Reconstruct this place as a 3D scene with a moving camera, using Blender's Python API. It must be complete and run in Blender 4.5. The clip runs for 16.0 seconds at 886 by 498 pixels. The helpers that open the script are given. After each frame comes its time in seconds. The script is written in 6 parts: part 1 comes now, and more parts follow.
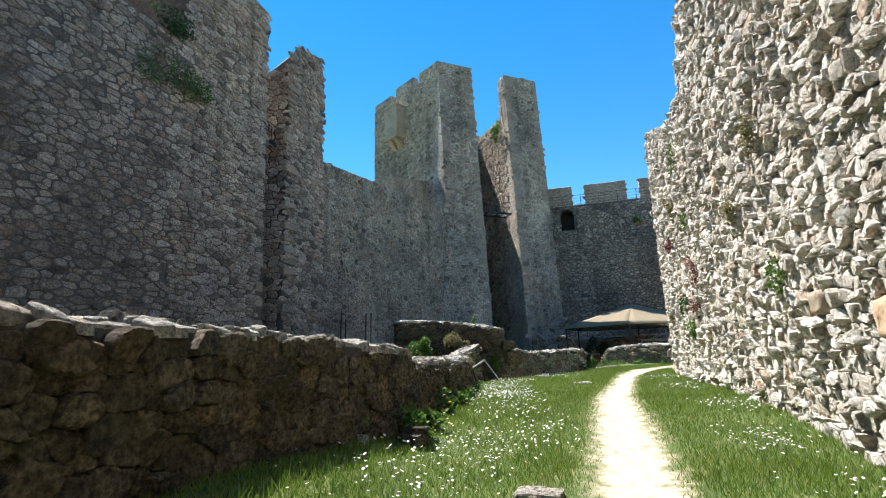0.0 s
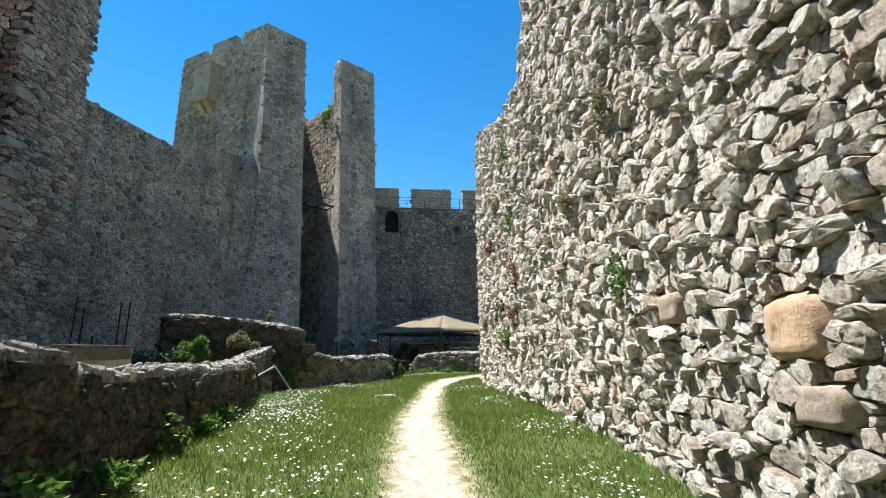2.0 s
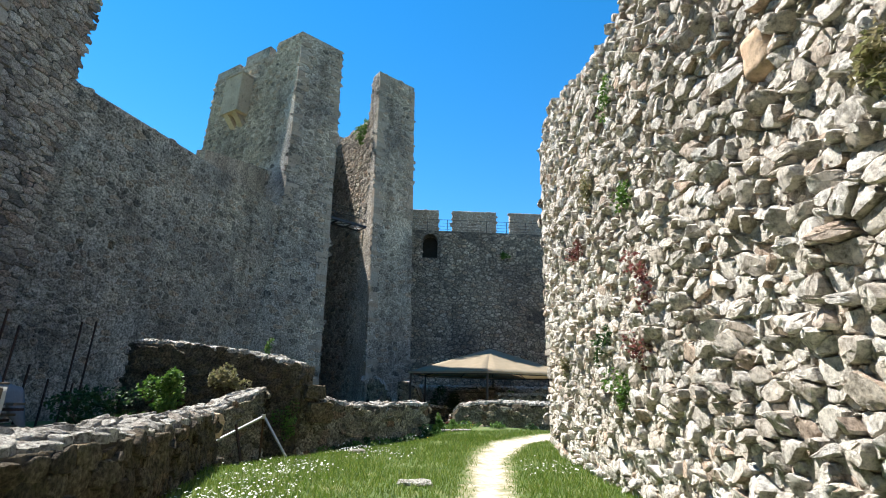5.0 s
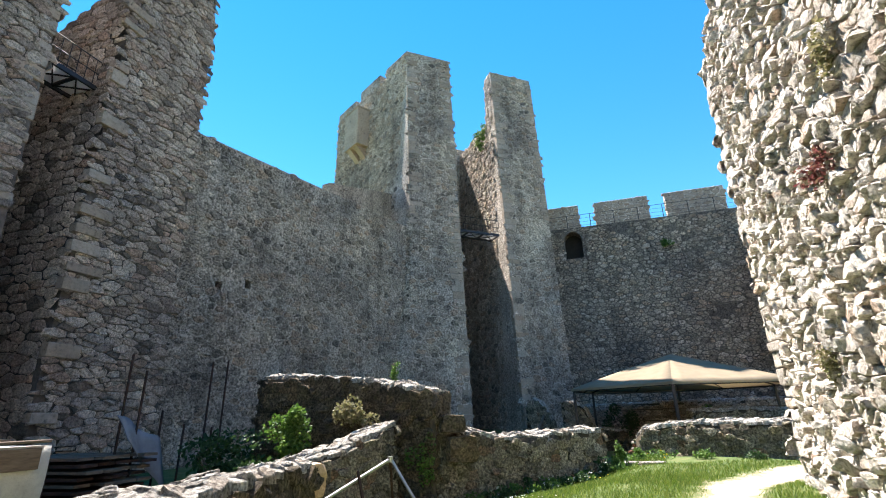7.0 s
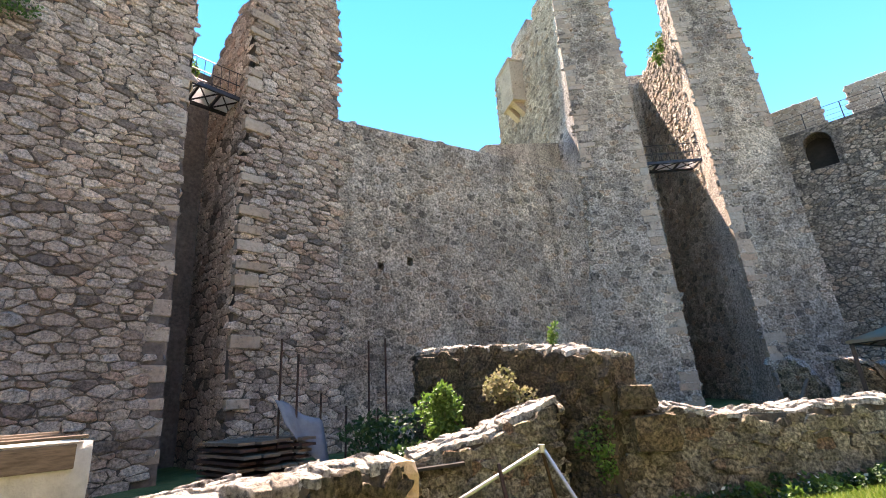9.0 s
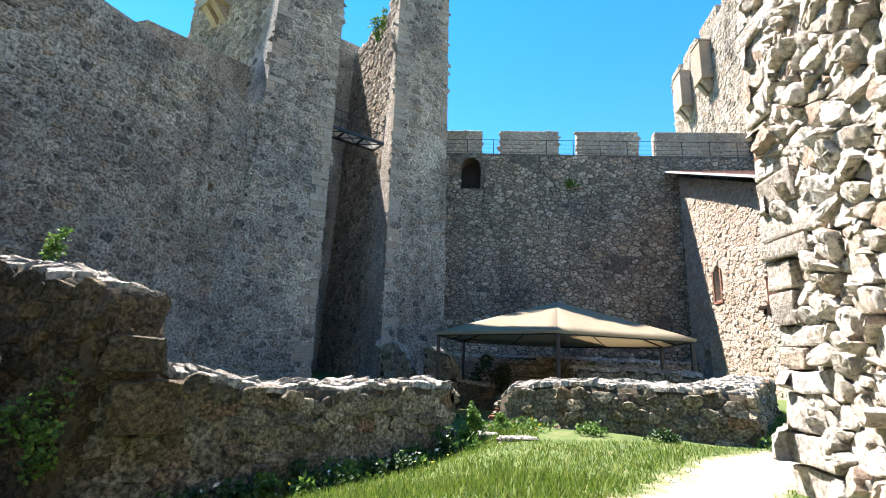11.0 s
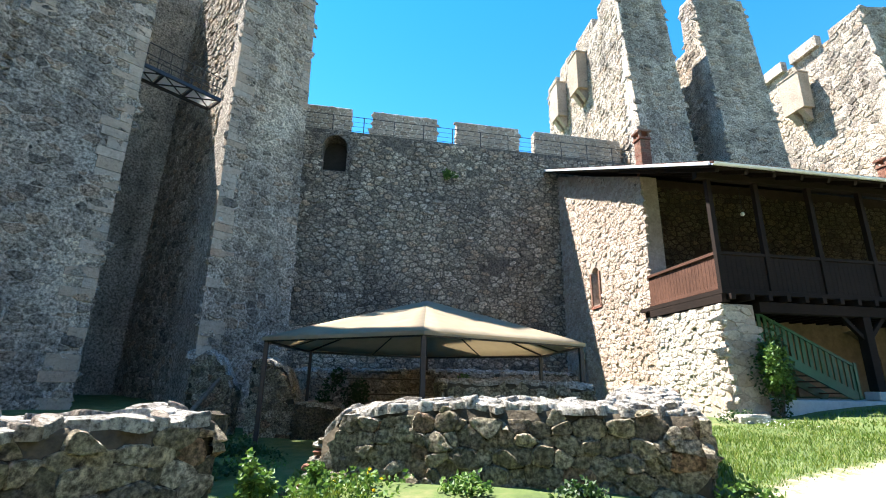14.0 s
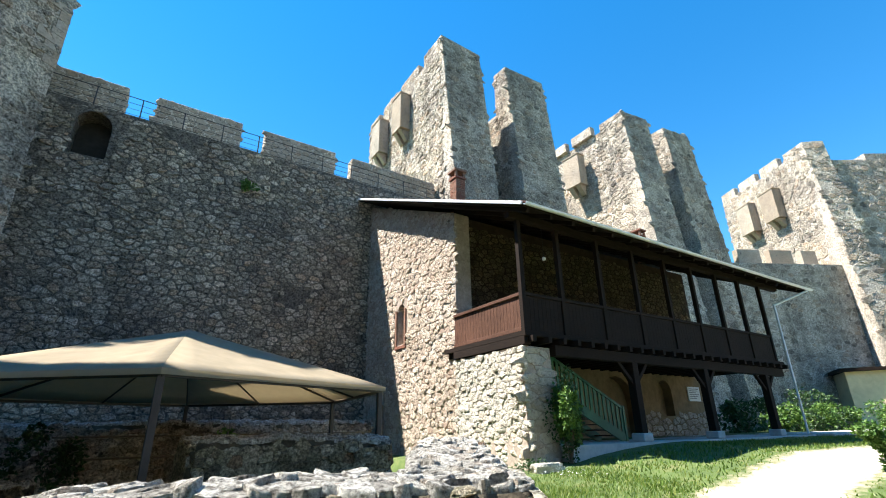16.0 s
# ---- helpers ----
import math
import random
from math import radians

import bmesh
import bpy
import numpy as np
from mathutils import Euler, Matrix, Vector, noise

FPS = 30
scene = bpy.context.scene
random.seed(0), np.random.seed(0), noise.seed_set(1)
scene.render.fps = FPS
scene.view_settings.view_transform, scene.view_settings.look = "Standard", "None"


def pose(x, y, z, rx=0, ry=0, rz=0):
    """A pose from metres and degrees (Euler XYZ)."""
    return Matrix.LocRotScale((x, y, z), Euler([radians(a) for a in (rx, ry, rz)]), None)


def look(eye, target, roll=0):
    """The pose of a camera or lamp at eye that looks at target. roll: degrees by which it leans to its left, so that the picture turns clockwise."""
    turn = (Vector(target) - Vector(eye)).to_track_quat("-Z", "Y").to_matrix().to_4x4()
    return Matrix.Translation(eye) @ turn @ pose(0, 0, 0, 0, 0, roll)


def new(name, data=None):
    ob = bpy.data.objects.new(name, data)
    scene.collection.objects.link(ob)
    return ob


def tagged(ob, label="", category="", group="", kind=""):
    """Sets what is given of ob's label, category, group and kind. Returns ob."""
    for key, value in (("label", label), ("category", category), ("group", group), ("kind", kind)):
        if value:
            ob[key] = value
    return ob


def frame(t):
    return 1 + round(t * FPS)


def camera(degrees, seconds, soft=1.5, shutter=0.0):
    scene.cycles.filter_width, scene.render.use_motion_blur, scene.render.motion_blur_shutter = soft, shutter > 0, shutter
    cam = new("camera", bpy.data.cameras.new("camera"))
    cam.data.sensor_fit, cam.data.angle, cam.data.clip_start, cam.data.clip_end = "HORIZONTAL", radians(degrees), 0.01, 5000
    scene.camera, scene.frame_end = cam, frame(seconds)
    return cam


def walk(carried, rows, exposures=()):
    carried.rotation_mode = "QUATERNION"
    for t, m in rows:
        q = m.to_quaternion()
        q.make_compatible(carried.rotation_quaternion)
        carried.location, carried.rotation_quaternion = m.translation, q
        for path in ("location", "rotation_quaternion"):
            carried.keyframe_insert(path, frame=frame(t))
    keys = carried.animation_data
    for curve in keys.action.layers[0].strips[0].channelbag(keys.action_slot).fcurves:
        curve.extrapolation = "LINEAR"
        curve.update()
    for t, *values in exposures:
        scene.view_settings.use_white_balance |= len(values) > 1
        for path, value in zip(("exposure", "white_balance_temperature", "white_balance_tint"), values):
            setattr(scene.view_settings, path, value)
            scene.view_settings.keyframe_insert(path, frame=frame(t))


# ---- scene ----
import itertools

# Camera and walk
cam = camera(86.2, 16.0, soft=1.0)
PATH = [
    (0, (0.003, 0.000, 1.218), (-0.554, 1.873, 1.643), -2.14),
    (0.5, (-0.040, 0.515, 1.212), (-0.296, 2.456, 1.620), -1.84),
    (1, (-0.038, 1.208, 1.233), (-0.103, 3.162, 1.654), -1.54),
    (1.5, (-0.043, 1.942, 1.234), (0.025, 3.897, 1.650), -1.42),
    (2, (0.093, 2.741, 1.254), (0.261, 4.688, 1.678), -0.65),
    (2.5, (0.029, 3.589, 1.279), (0.181, 5.533, 1.726), 0.16),
    (3, (0.032, 4.410, 1.350), (0.153, 6.346, 1.837), 1.37),
    (3.5, (-0.046, 5.275, 1.405), (0.016, 7.200, 1.943), 1.46),
    (4, (-0.076, 6.098, 1.439), (-0.057, 8.019, 1.993), 1.67),
    (4.2, (-0.060, 6.433, 1.461), (-0.054, 8.355, 2.013), 1.91),
    (6.3, (-0.005, 9.966, 1.586), (-0.036, 11.861, 2.226), -0.55),
    (6.5, (0.007, 10.267, 1.631), (-0.119, 12.158, 2.267), -1.00),
    (7, (-0.065, 11.026, 1.630), (-0.643, 12.823, 2.291), -1.79),
    (7.5, (-0.107, 11.759, 1.669), (-1.187, 13.294, 2.361), -3.36),
    (8, (-0.164, 12.513, 1.676), (-1.491, 13.820, 2.405), -5.63),
    (8.5, (-0.170, 13.354, 1.622), (-1.611, 14.551, 2.324), -5.37),
    (9, (-0.081, 14.249, 1.592), (-1.390, 15.634, 2.198), -3.89),
    (9.5, (0.033, 15.126, 1.586), (-0.903, 16.821, 2.085), -0.70),
    (10, (0.094, 15.965, 1.532), (-0.471, 17.832, 1.970), 2.75),
    (10.2, (0.133, 16.295, 1.520), (-0.339, 18.190, 1.949), 2.80),
    (12.3, (0.611, 19.278, 1.386), (0.613, 21.206, 1.918), 1.89),
    (12.5, (0.640, 19.604, 1.387), (0.651, 21.534, 1.912), 1.82),
    (13, (0.797, 20.351, 1.392), (0.864, 22.281, 1.913), 1.42),
    (13.5, (0.968, 21.037, 1.420), (1.140, 22.957, 1.953), 1.69),
    (14, (1.097, 21.704, 1.446), (1.406, 23.603, 1.992), 1.00),
    (14.5, (1.316, 22.308, 1.486), (1.696, 24.190, 2.044), 0.65),
    (15, (1.545, 22.886, 1.507), (2.051, 24.728, 2.098), 1.02),
    (15.5, (1.768, 23.403, 1.571), (2.469, 25.163, 2.213), 1.11),
    (16, (2.039, 23.744, 1.629), (3.060, 25.310, 2.341), -0.96),
]
walk(cam, [(t, look(eye, target, roll)) for t, eye, target, roll in PATH],
     exposures=[(0.0, 1.42, 6250, 9), (1.0, 1.2, 6250, 9), (2.5, 1.28, 6250, 9), (4.0, 1.4, 6250, 9), (6.5, 1.65, 6300, 10), (7.0, 1.95, 6500, 14), (7.5, 2.2, 6700, 18), (8.0, 2.5, 7100, 24), (9.0, 2.7, 7600, 27), (9.6, 2.5, 7250, 25),
                (10.2, 2.25, 6750, 14), (12.5, 2.05, 6350, 15), (14.0, 2.2, 6350, 11), (15.0, 2.1, 6350, 10), (16.0, 1.8, 6300, 8)])

# World and sun
SUN_AZ, SUN_EL = radians(-56.5), radians(61.5)   # azimuth from +y towards +x
sun_way = Vector((math.sin(SUN_AZ) * math.cos(SUN_EL), math.cos(SUN_AZ) * math.cos(SUN_EL), math.sin(SUN_EL)))
world = bpy.data.worlds.new("sky")
scene.world = world
world.use_nodes = True
wn = world.node_tree
sky = wn.nodes.new("ShaderNodeTexSky")
sky.sky_type = "NISHITA"
sky.sun_disc = False
sky.sun_elevation = SUN_EL
sky.sun_rotation = SUN_AZ
sky.air_density = 1.0
sky.dust_density = 0.0
sky.ozone_density = 0.8
wn.nodes["Background"].inputs["Strength"].default_value = 0.085
vivid = wn.nodes.new("ShaderNodeHueSaturation")
vivid.inputs["Hue"].default_value = 0.495
vivid.inputs["Saturation"].default_value = 1.42
wn.links.new(sky.outputs[0], vivid.inputs["Color"])
wn.links.new(vivid.outputs[0], wn.nodes["Background"].inputs["Color"])
lamp = bpy.data.lights.new("sun", "SUN")
lamp.energy, lamp.angle, lamp.color = 5.0, radians(0.53), (1.0, 0.95, 0.87)
sun_ob = new("sun", lamp)
sun_ob.matrix_world = look(tuple(sun_way * 80), (0, 0, 0))

# Materials
def nodes_of(name):
    m = bpy.data.materials.new(name)
    m.use_nodes = True
    nt = m.node_tree
    return m, nt, nt.nodes["Principled BSDF"]


def ramp(nt, fac, stops):
    r = nt.nodes.new("ShaderNodeValToRGB")
    el = r.color_ramp.elements
    while len(el) < len(stops):
        el.new(0.5)
    for e, (p, c) in zip(el, stops):
        e.position, e.color = p, (*c, 1)
    nt.links.new(fac, r.inputs["Fac"])
    return r.outputs["Color"]


def noise_tex(nt, scale, detail=4.0, rough=0.6, stretch=None, kind="noise"):
    co = nt.nodes.new("ShaderNodeTexCoord").outputs["Object"]
    if stretch:
        mp = nt.nodes.new("ShaderNodeMapping")
        mp.inputs["Scale"].default_value = stretch
        nt.links.new(co, mp.inputs["Vector"])
        co = mp.outputs["Vector"]
    if kind == "voronoi":
        n = nt.nodes.new("ShaderNodeTexVoronoi")
        n.inputs["Scale"].default_value = scale
        nt.links.new(co, n.inputs["Vector"])
        return n
    n = nt.nodes.new("ShaderNodeTexNoise")
    n.inputs["Scale"].default_value, n.inputs["Detail"].default_value, n.inputs["Roughness"].default_value = scale, detail, rough
    nt.links.new(co, n.inputs["Vector"])
    return n


def mix(nt, a, b, fac, mode="MIX"):
    n = nt.nodes.new("ShaderNodeMix")
    n.data_type, n.blend_type = "RGBA", mode
    for sock, v in ((n.inputs[0], fac), (n.inputs[6], a), (n.inputs[7], b)):
        if hasattr(v, "links"):
            nt.links.new(v, sock)
        elif isinstance(v, (int, float)):
            sock.default_value = v
        else:
            sock.default_value = (*v, 1)
    return n.outputs[2]


def bump(nt, bsdf, height, strength, dist):
    b = nt.nodes.new("ShaderNodeBump")
    b.inputs["Strength"].default_value, b.inputs["Distance"].default_value = strength, dist
    nt.links.new(height, b.inputs["Height"])
    nt.links.new(b.outputs[0], bsdf.inputs["Normal"])


def piece_random(nt):
    """A number for each piece: by object for single pieces, by island for joined ones."""
    o = nt.nodes.new("ShaderNodeObjectInfo").outputs["Random"]
    g = nt.nodes.new("ShaderNodeNewGeometry").outputs["Random Per Island"]
    a = nt.nodes.new("ShaderNodeMath")
    a.operation = "ADD"
    nt.links.new(o, a.inputs[0]), nt.links.new(g, a.inputs[1])
    f = nt.nodes.new("ShaderNodeMath")
    f.operation = "FRACT"
    nt.links.new(a.outputs[0], f.inputs[0])
    return f.outputs[0]


def stone_mat(name, stops, grain=(0.5, 0.42, 0.34), stain=(0.16, 0.14, 0.12), stain_amount=0.45, relief=0.6, lichen=0.0, pits=3.2, veins=0.0, crust=0.0, crust_scale=17.0, low=(0.42, 0.39, 0.36), holes=0.0, depth=0.16):
    m, nt, b = nodes_of(name)
    base = ramp(nt, piece_random(nt), stops)
    fine = noise_tex(nt, 9.0, 9, 0.75)
    base = mix(nt, base, ramp(nt, fine.outputs["Fac"], [(0.3, low), (0.45, (0.98, 0.96, 0.93)), (0.66, (1.3, 1.28, 1.25))]), 1.0, "MULTIPLY")
    pit = noise_tex(nt, pits, 3, 0.55)
    base = mix(nt, base, (0.07, 0.06, 0.05), mix(nt, (0, 0, 0), (0.85,) * 3, ramp(nt, pit.outputs["Fac"], [(0.66, (0, 0, 0)), (0.72, (1, 1, 1))])))
    blot = noise_tex(nt, 0.55, 5, 0.65)
    base = mix(nt, base, stain, mix(nt, (0, 0, 0), (stain_amount,) * 3, ramp(nt, blot.outputs["Fac"], [(0.45, (0, 0, 0)), (0.68, (1, 1, 1))])))
    warm = noise_tex(nt, 1.7, 4, 0.6)
    base = mix(nt, base, grain, mix(nt, (0, 0, 0), (0.35,) * 3, ramp(nt, warm.outputs["Fac"], [(0.5, (0, 0, 0)), (0.7, (1, 1, 1))])))
    if veins:
        # weathering in large patches, run-off streaks and open crevices between the stones
        tone = noise_tex(nt, 0.22, 5, 0.6)
        base = mix(nt, base, ramp(nt, tone.outputs["Fac"], [(0.32, (0.72, 0.71, 0.71)), (0.5, (1.0, 0.97, 0.93)), (0.66, (1.25, 1.2, 1.1))]), 1.0, "MULTIPLY")
        run = noise_tex(nt, 1.0, 5, 0.6, (0.9, 0.9, 0.1))
        base = mix(nt, base, ramp(nt, run.outputs["Fac"], [(0.34, (0.68, 0.67, 0.66)), (0.48, (1, 1, 1))]), 1.0, "MULTIPLY")
        for sc, wid in ((3.1, 0.012),):
            crack = noise_tex(nt, sc, 3, 0.5, (1, 1, 1.5))
            base = mix(nt, base, (0.05, 0.045, 0.04), mix(nt, (0, 0, 0), (veins,) * 3, ramp(nt, crack.outputs["Fac"], [(0.5 - 2 * wid, (0, 0, 0)), (0.5 - wid, (1, 1, 1)), (0.5 + wid * 0.3, (1, 1, 1)), (0.5 + wid, (0, 0, 0))])))
    if crust:
        # uneven crust: highlights on broken faces and shade in pores, put into the colour
        cr = noise_tex(nt, crust_scale, 6, 0.7)
        base = mix(nt, base, ramp(nt, cr.outputs["Fac"], [(0.36, (0.25, 0.23, 0.21) if crust > 0.3 else (0.5, 0.48, 0.46)), (0.5, (0.9, 0.9, 0.9) if crust > 0.3 else (1, 1, 1)), (0.6, (1.0 + crust, 1.0 + crust, 1.0 + crust * 0.95))]), 1.0, "MULTIPLY")
    if holes:
        # small black cavities where stones and mortar have dropped out, in clusters
        cell = noise_tex(nt, 1.9, kind="voronoi")
        ragged = noise_tex(nt, 5.5, 5, 0.65)
        where = noise_tex(nt, 0.33, 3, 0.6)
        d1 = nt.nodes.new("ShaderNodeMath")
        d1.operation = "MULTIPLY_ADD"
        nt.links.new(ragged.outputs["Fac"], d1.inputs[0])
        d1.inputs[1].default_value = 1.1
        nt.links.new(cell.outputs["Distance"], d1.inputs[2])
        spot = ramp(nt, d1.outputs[0], [(0.56, (holes,) * 3), (0.62, (0, 0, 0))])
        spot = mix(nt, spot, ramp(nt, where.outputs["Fac"], [(0.42, (0.25,) * 3), (0.58, (1, 1, 1))]), 1.0, "MULTIPLY")
        base = mix(nt, base, (0.03, 0.027, 0.024), spot)
    if lichen:
        spot = noise_tex(nt, 5.0, 6, 0.7)
        base = mix(nt, base, (0.2, 0.2, 0.09), mix(nt, (0, 0, 0), (lichen,) * 3, ramp(nt, spot.outputs["Fac"], [(0.5, (0, 0, 0)), (0.62, (1, 1, 1))])))
    nt.links.new(base, b.inputs["Base Color"])
    b.inputs["Roughness"].default_value = 0.93
    b.inputs["Specular IOR Level"].default_value = 0.25
    rough = noise_tex(nt, 11.0, 10, 0.74)
    bump(nt, b, rough.outputs["Fac"], min(1.0, relief * 1.25), depth)
    return m


def plain(name, colour, rough=0.7, metal=0.0, scale=6.0, vary=0.35, relief=0.25, stretch=None, dist=0.01):
    m, nt, b = nodes_of(name)
    n = noise_tex(nt, scale, 7, 0.65, stretch)
    n2 = noise_tex(nt, scale * 0.17, 4, 0.6)
    c = mix(nt, colour, ramp(nt, n.outputs["Fac"], [(0.28, (1 - vary,) * 3), (0.7, (1 + vary * 0.5,) * 3)]), 1.0, "MULTIPLY")
    c = mix(nt, c, ramp(nt, n2.outputs["Fac"], [(0.3, (1 - vary * 0.7,) * 3), (0.7, (1.08,) * 3)]), 1.0, "MULTIPLY")
    nt.links.new(c, b.inputs["Base Color"])
    b.inputs["Roughness"].default_value, b.inputs["Metallic"].default_value = rough, metal
    b.inputs["Specular IOR Level"].default_value = 0.5 if rough < 0.55 else 0.2
    bump(nt, b, n.outputs["Fac"], relief, dist)
    return m


LIME = stone_mat("limestone_pale", [(0, (0.42, 0.375, 0.325)), (0.18, (0.58, 0.545, 0.49)), (0.5, (0.74, 0.72, 0.685)), (0.7, (0.55, 0.49, 0.42)), (0.88, (0.66, 0.625, 0.565)), (0.96, (0.48, 0.37, 0.29))],
                 grain=(0.55, 0.46, 0.36), stain=(0.28, 0.26, 0.235), stain_amount=0.5, relief=0.9, pits=7.5, crust=0.22, low=(0.52, 0.49, 0.46), depth=0.07)
GREY = stone_mat("limestone_grey", [(0, (0.16, 0.142, 0.125)), (0.07, (0.3, 0.265, 0.23)), (0.35, (0.41, 0.36, 0.305)), (0.6, (0.52, 0.46, 0.39)), (0.8, (0.63, 0.575, 0.51)), (0.9, (0.42, 0.33, 0.26)), (1.0, (0.53, 0.415, 0.315))],
                 grain=(0.44, 0.38, 0.3), stain=(0.19, 0.17, 0.155), stain_amount=0.45, relief=0.8, veins=0.45, crust=0.32, crust_scale=11.0, holes=0.9)
PINK = stone_mat("limestone_pinkish", [(0, (0.16, 0.135, 0.12)), (0.1, (0.36, 0.3, 0.26)), (0.3, (0.5, 0.43, 0.37)), (0.6, (0.6, 0.52, 0.45)), (0.8, (0.7, 0.63, 0.56)), (0.92, (0.48, 0.36, 0.29))],
                 grain=(0.52, 0.4, 0.31), stain=(0.2, 0.165, 0.145), stain_amount=0.35, relief=0.8, veins=0.3, crust=0.28, crust_scale=15.0, low=(0.5, 0.47, 0.44))
# RUIN and MORTAR_R are toned down: shade on the wall sides, put into colour
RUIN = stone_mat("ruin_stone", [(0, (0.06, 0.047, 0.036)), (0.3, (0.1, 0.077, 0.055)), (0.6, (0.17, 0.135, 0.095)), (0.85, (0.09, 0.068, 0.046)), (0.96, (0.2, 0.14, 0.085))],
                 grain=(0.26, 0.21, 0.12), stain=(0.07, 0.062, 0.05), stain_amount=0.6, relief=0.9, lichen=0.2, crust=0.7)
# the same stone without that painted shade, for the other walls
RUIN_PALE = stone_mat("ruin_stone_pale", [(0, (0.12, 0.1, 0.075)), (0.25, (0.24, 0.205, 0.15)), (0.5, (0.42, 0.37, 0.28)), (0.7, (0.22, 0.19, 0.13)), (0.85, (0.46, 0.42, 0.34)), (0.96, (0.27, 0.17, 0.11))],
                      grain=(0.36, 0.31, 0.21), stain=(0.12, 0.105, 0.085), stain_amount=0.5, relief=1.0, lichen=0.2, crust=0.7)
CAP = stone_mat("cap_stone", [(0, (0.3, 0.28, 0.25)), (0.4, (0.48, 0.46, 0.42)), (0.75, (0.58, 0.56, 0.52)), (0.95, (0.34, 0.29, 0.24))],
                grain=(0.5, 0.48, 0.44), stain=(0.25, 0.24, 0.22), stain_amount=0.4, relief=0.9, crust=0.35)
ASHLAR = stone_mat("ashlar_sandstone", [(0, (0.3, 0.235, 0.175)), (0.5, (0.4, 0.325, 0.25)), (0.8, (0.37, 0.32, 0.265)), (1, (0.34, 0.25, 0.18))], grain=(0.42, 0.36, 0.28), relief=0.35)
ORANGE = stone_mat("orange_sandstone", [(0, (0.5, 0.36, 0.25)), (1, (0.56, 0.43, 0.3))], grain=(0.5, 0.33, 0.2), stain=(0.4, 0.2, 0.13), relief=0.4)
BRICK = stone_mat("old_brick", [(0, (0.2, 0.085, 0.06)), (0.5, (0.27, 0.12, 0.08)), (1, (0.22, 0.14, 0.1))], grain=(0.35, 0.2, 0.14), stain=(0.12, 0.08, 0.06), relief=0.5)
HOUSE_STONE = stone_mat("house_stone", [(0, (0.44, 0.35, 0.28)), (0.4, (0.55, 0.46, 0.37)), (0.75, (0.62, 0.54, 0.46)), (0.95, (0.44, 0.33, 0.26))],
                        grain=(0.52, 0.4, 0.31), stain=(0.3, 0.22, 0.15), stain_amount=0.35, relief=0.7)
HOUSE_PALE = stone_mat("house_stone_pale", [(0, (0.56, 0.51, 0.43)), (0.5, (0.66, 0.62, 0.54)), (1, (0.58, 0.52, 0.44))], grain=(0.58, 0.5, 0.4), stain=(0.34, 0.3, 0.25), relief=0.7)
# darker than the beige mortar: shadow in the gaps is put into the colour
MORTAR_L = plain("mortar_shaded_joints", (0.27, 0.22, 0.17), 0.95, scale=12, vary=0.5, relief=0.9, dist=0.05)
MORTAR_G = stone_mat("mortar_grey", [(0, (0.54, 0.49, 0.43)), (1, (0.58, 0.53, 0.47))], grain=(0.4, 0.34, 0.26), stain=(0.17, 0.155, 0.14), stain_amount=0.6, relief=0.9, pits=2.2, veins=0.5, crust=0.33, crust_scale=11.0, holes=0.9)
MORTAR_D = plain("mortar_brown", (0.17, 0.14, 0.118), 0.95, scale=7, vary=0.5, relief=0.9, dist=0.05)
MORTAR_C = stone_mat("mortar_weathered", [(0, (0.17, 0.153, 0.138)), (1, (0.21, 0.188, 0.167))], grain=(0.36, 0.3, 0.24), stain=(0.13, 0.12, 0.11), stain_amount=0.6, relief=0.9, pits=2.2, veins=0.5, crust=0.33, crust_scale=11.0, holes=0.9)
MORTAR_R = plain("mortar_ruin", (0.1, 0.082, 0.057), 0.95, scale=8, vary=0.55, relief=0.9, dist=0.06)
MORTAR_H = plain("mortar_house", (0.46, 0.37, 0.3), 0.95, scale=10, vary=0.35, relief=0.7, dist=0.03)
# plaster toned near-black: the balcony roof's shade is put into the colour
DARKWALL = plain("roof_shade_plaster", (0.06, 0.038, 0.025), 0.9, scale=3, vary=0.5, relief=0.4)
PLASTER = plain("ochre_plaster", (0.3, 0.21, 0.12), 0.9, scale=3, vary=0.35, relief=0.3)
YELLOW = plain("pale_yellow_plaster", (0.7, 0.58, 0.36), 0.9, scale=2, vary=0.15, relief=0.2)
WOOD = plain("dark_stained_wood", (0.02, 0.011, 0.007), 0.85, scale=5, vary=0.5, relief=0.4, stretch=(1, 1, 8))
PLANK = plain("brown_plank", (0.13, 0.062, 0.04), 0.65, scale=6, vary=0.5, relief=0.4, stretch=(8, 8, 1))
OLDWOOD = plain("weathered_wood", (0.2, 0.15, 0.11), 0.85, scale=6, vary=0.5, relief=0.5, stretch=(1, 1, 7))
GREEN_WOOD = plain("green_painted_wood", (0.03, 0.13, 0.06), 0.5, scale=5, vary=0.3, relief=0.2)
TENT_METAL = plain("dark_tent_metal", (0.05, 0.045, 0.045), 0.45, 0.6, vary=0.2, relief=0.05)
GALV = plain("galvanised_steel", (0.5, 0.5, 0.5), 0.35, 0.9, scale=20, vary=0.2, relief=0.05)
RUST = plain("rusty_iron", (0.09, 0.05, 0.04), 0.8, 0.3, scale=15, vary=0.5, relief=0.3)
IRON = plain("dark_iron", (0.04, 0.04, 0.045), 0.5, 0.6, scale=15, vary=0.3, relief=0.1)
SHEET = plain("white_metal_flashing", (0.72, 0.73, 0.75), 0.4, 0.2, scale=3, vary=0.15, relief=0.05)
TILE = plain("clay_roof_tile", (0.2, 0.1, 0.075), 0.85, scale=9, vary=0.5, relief=0.4)
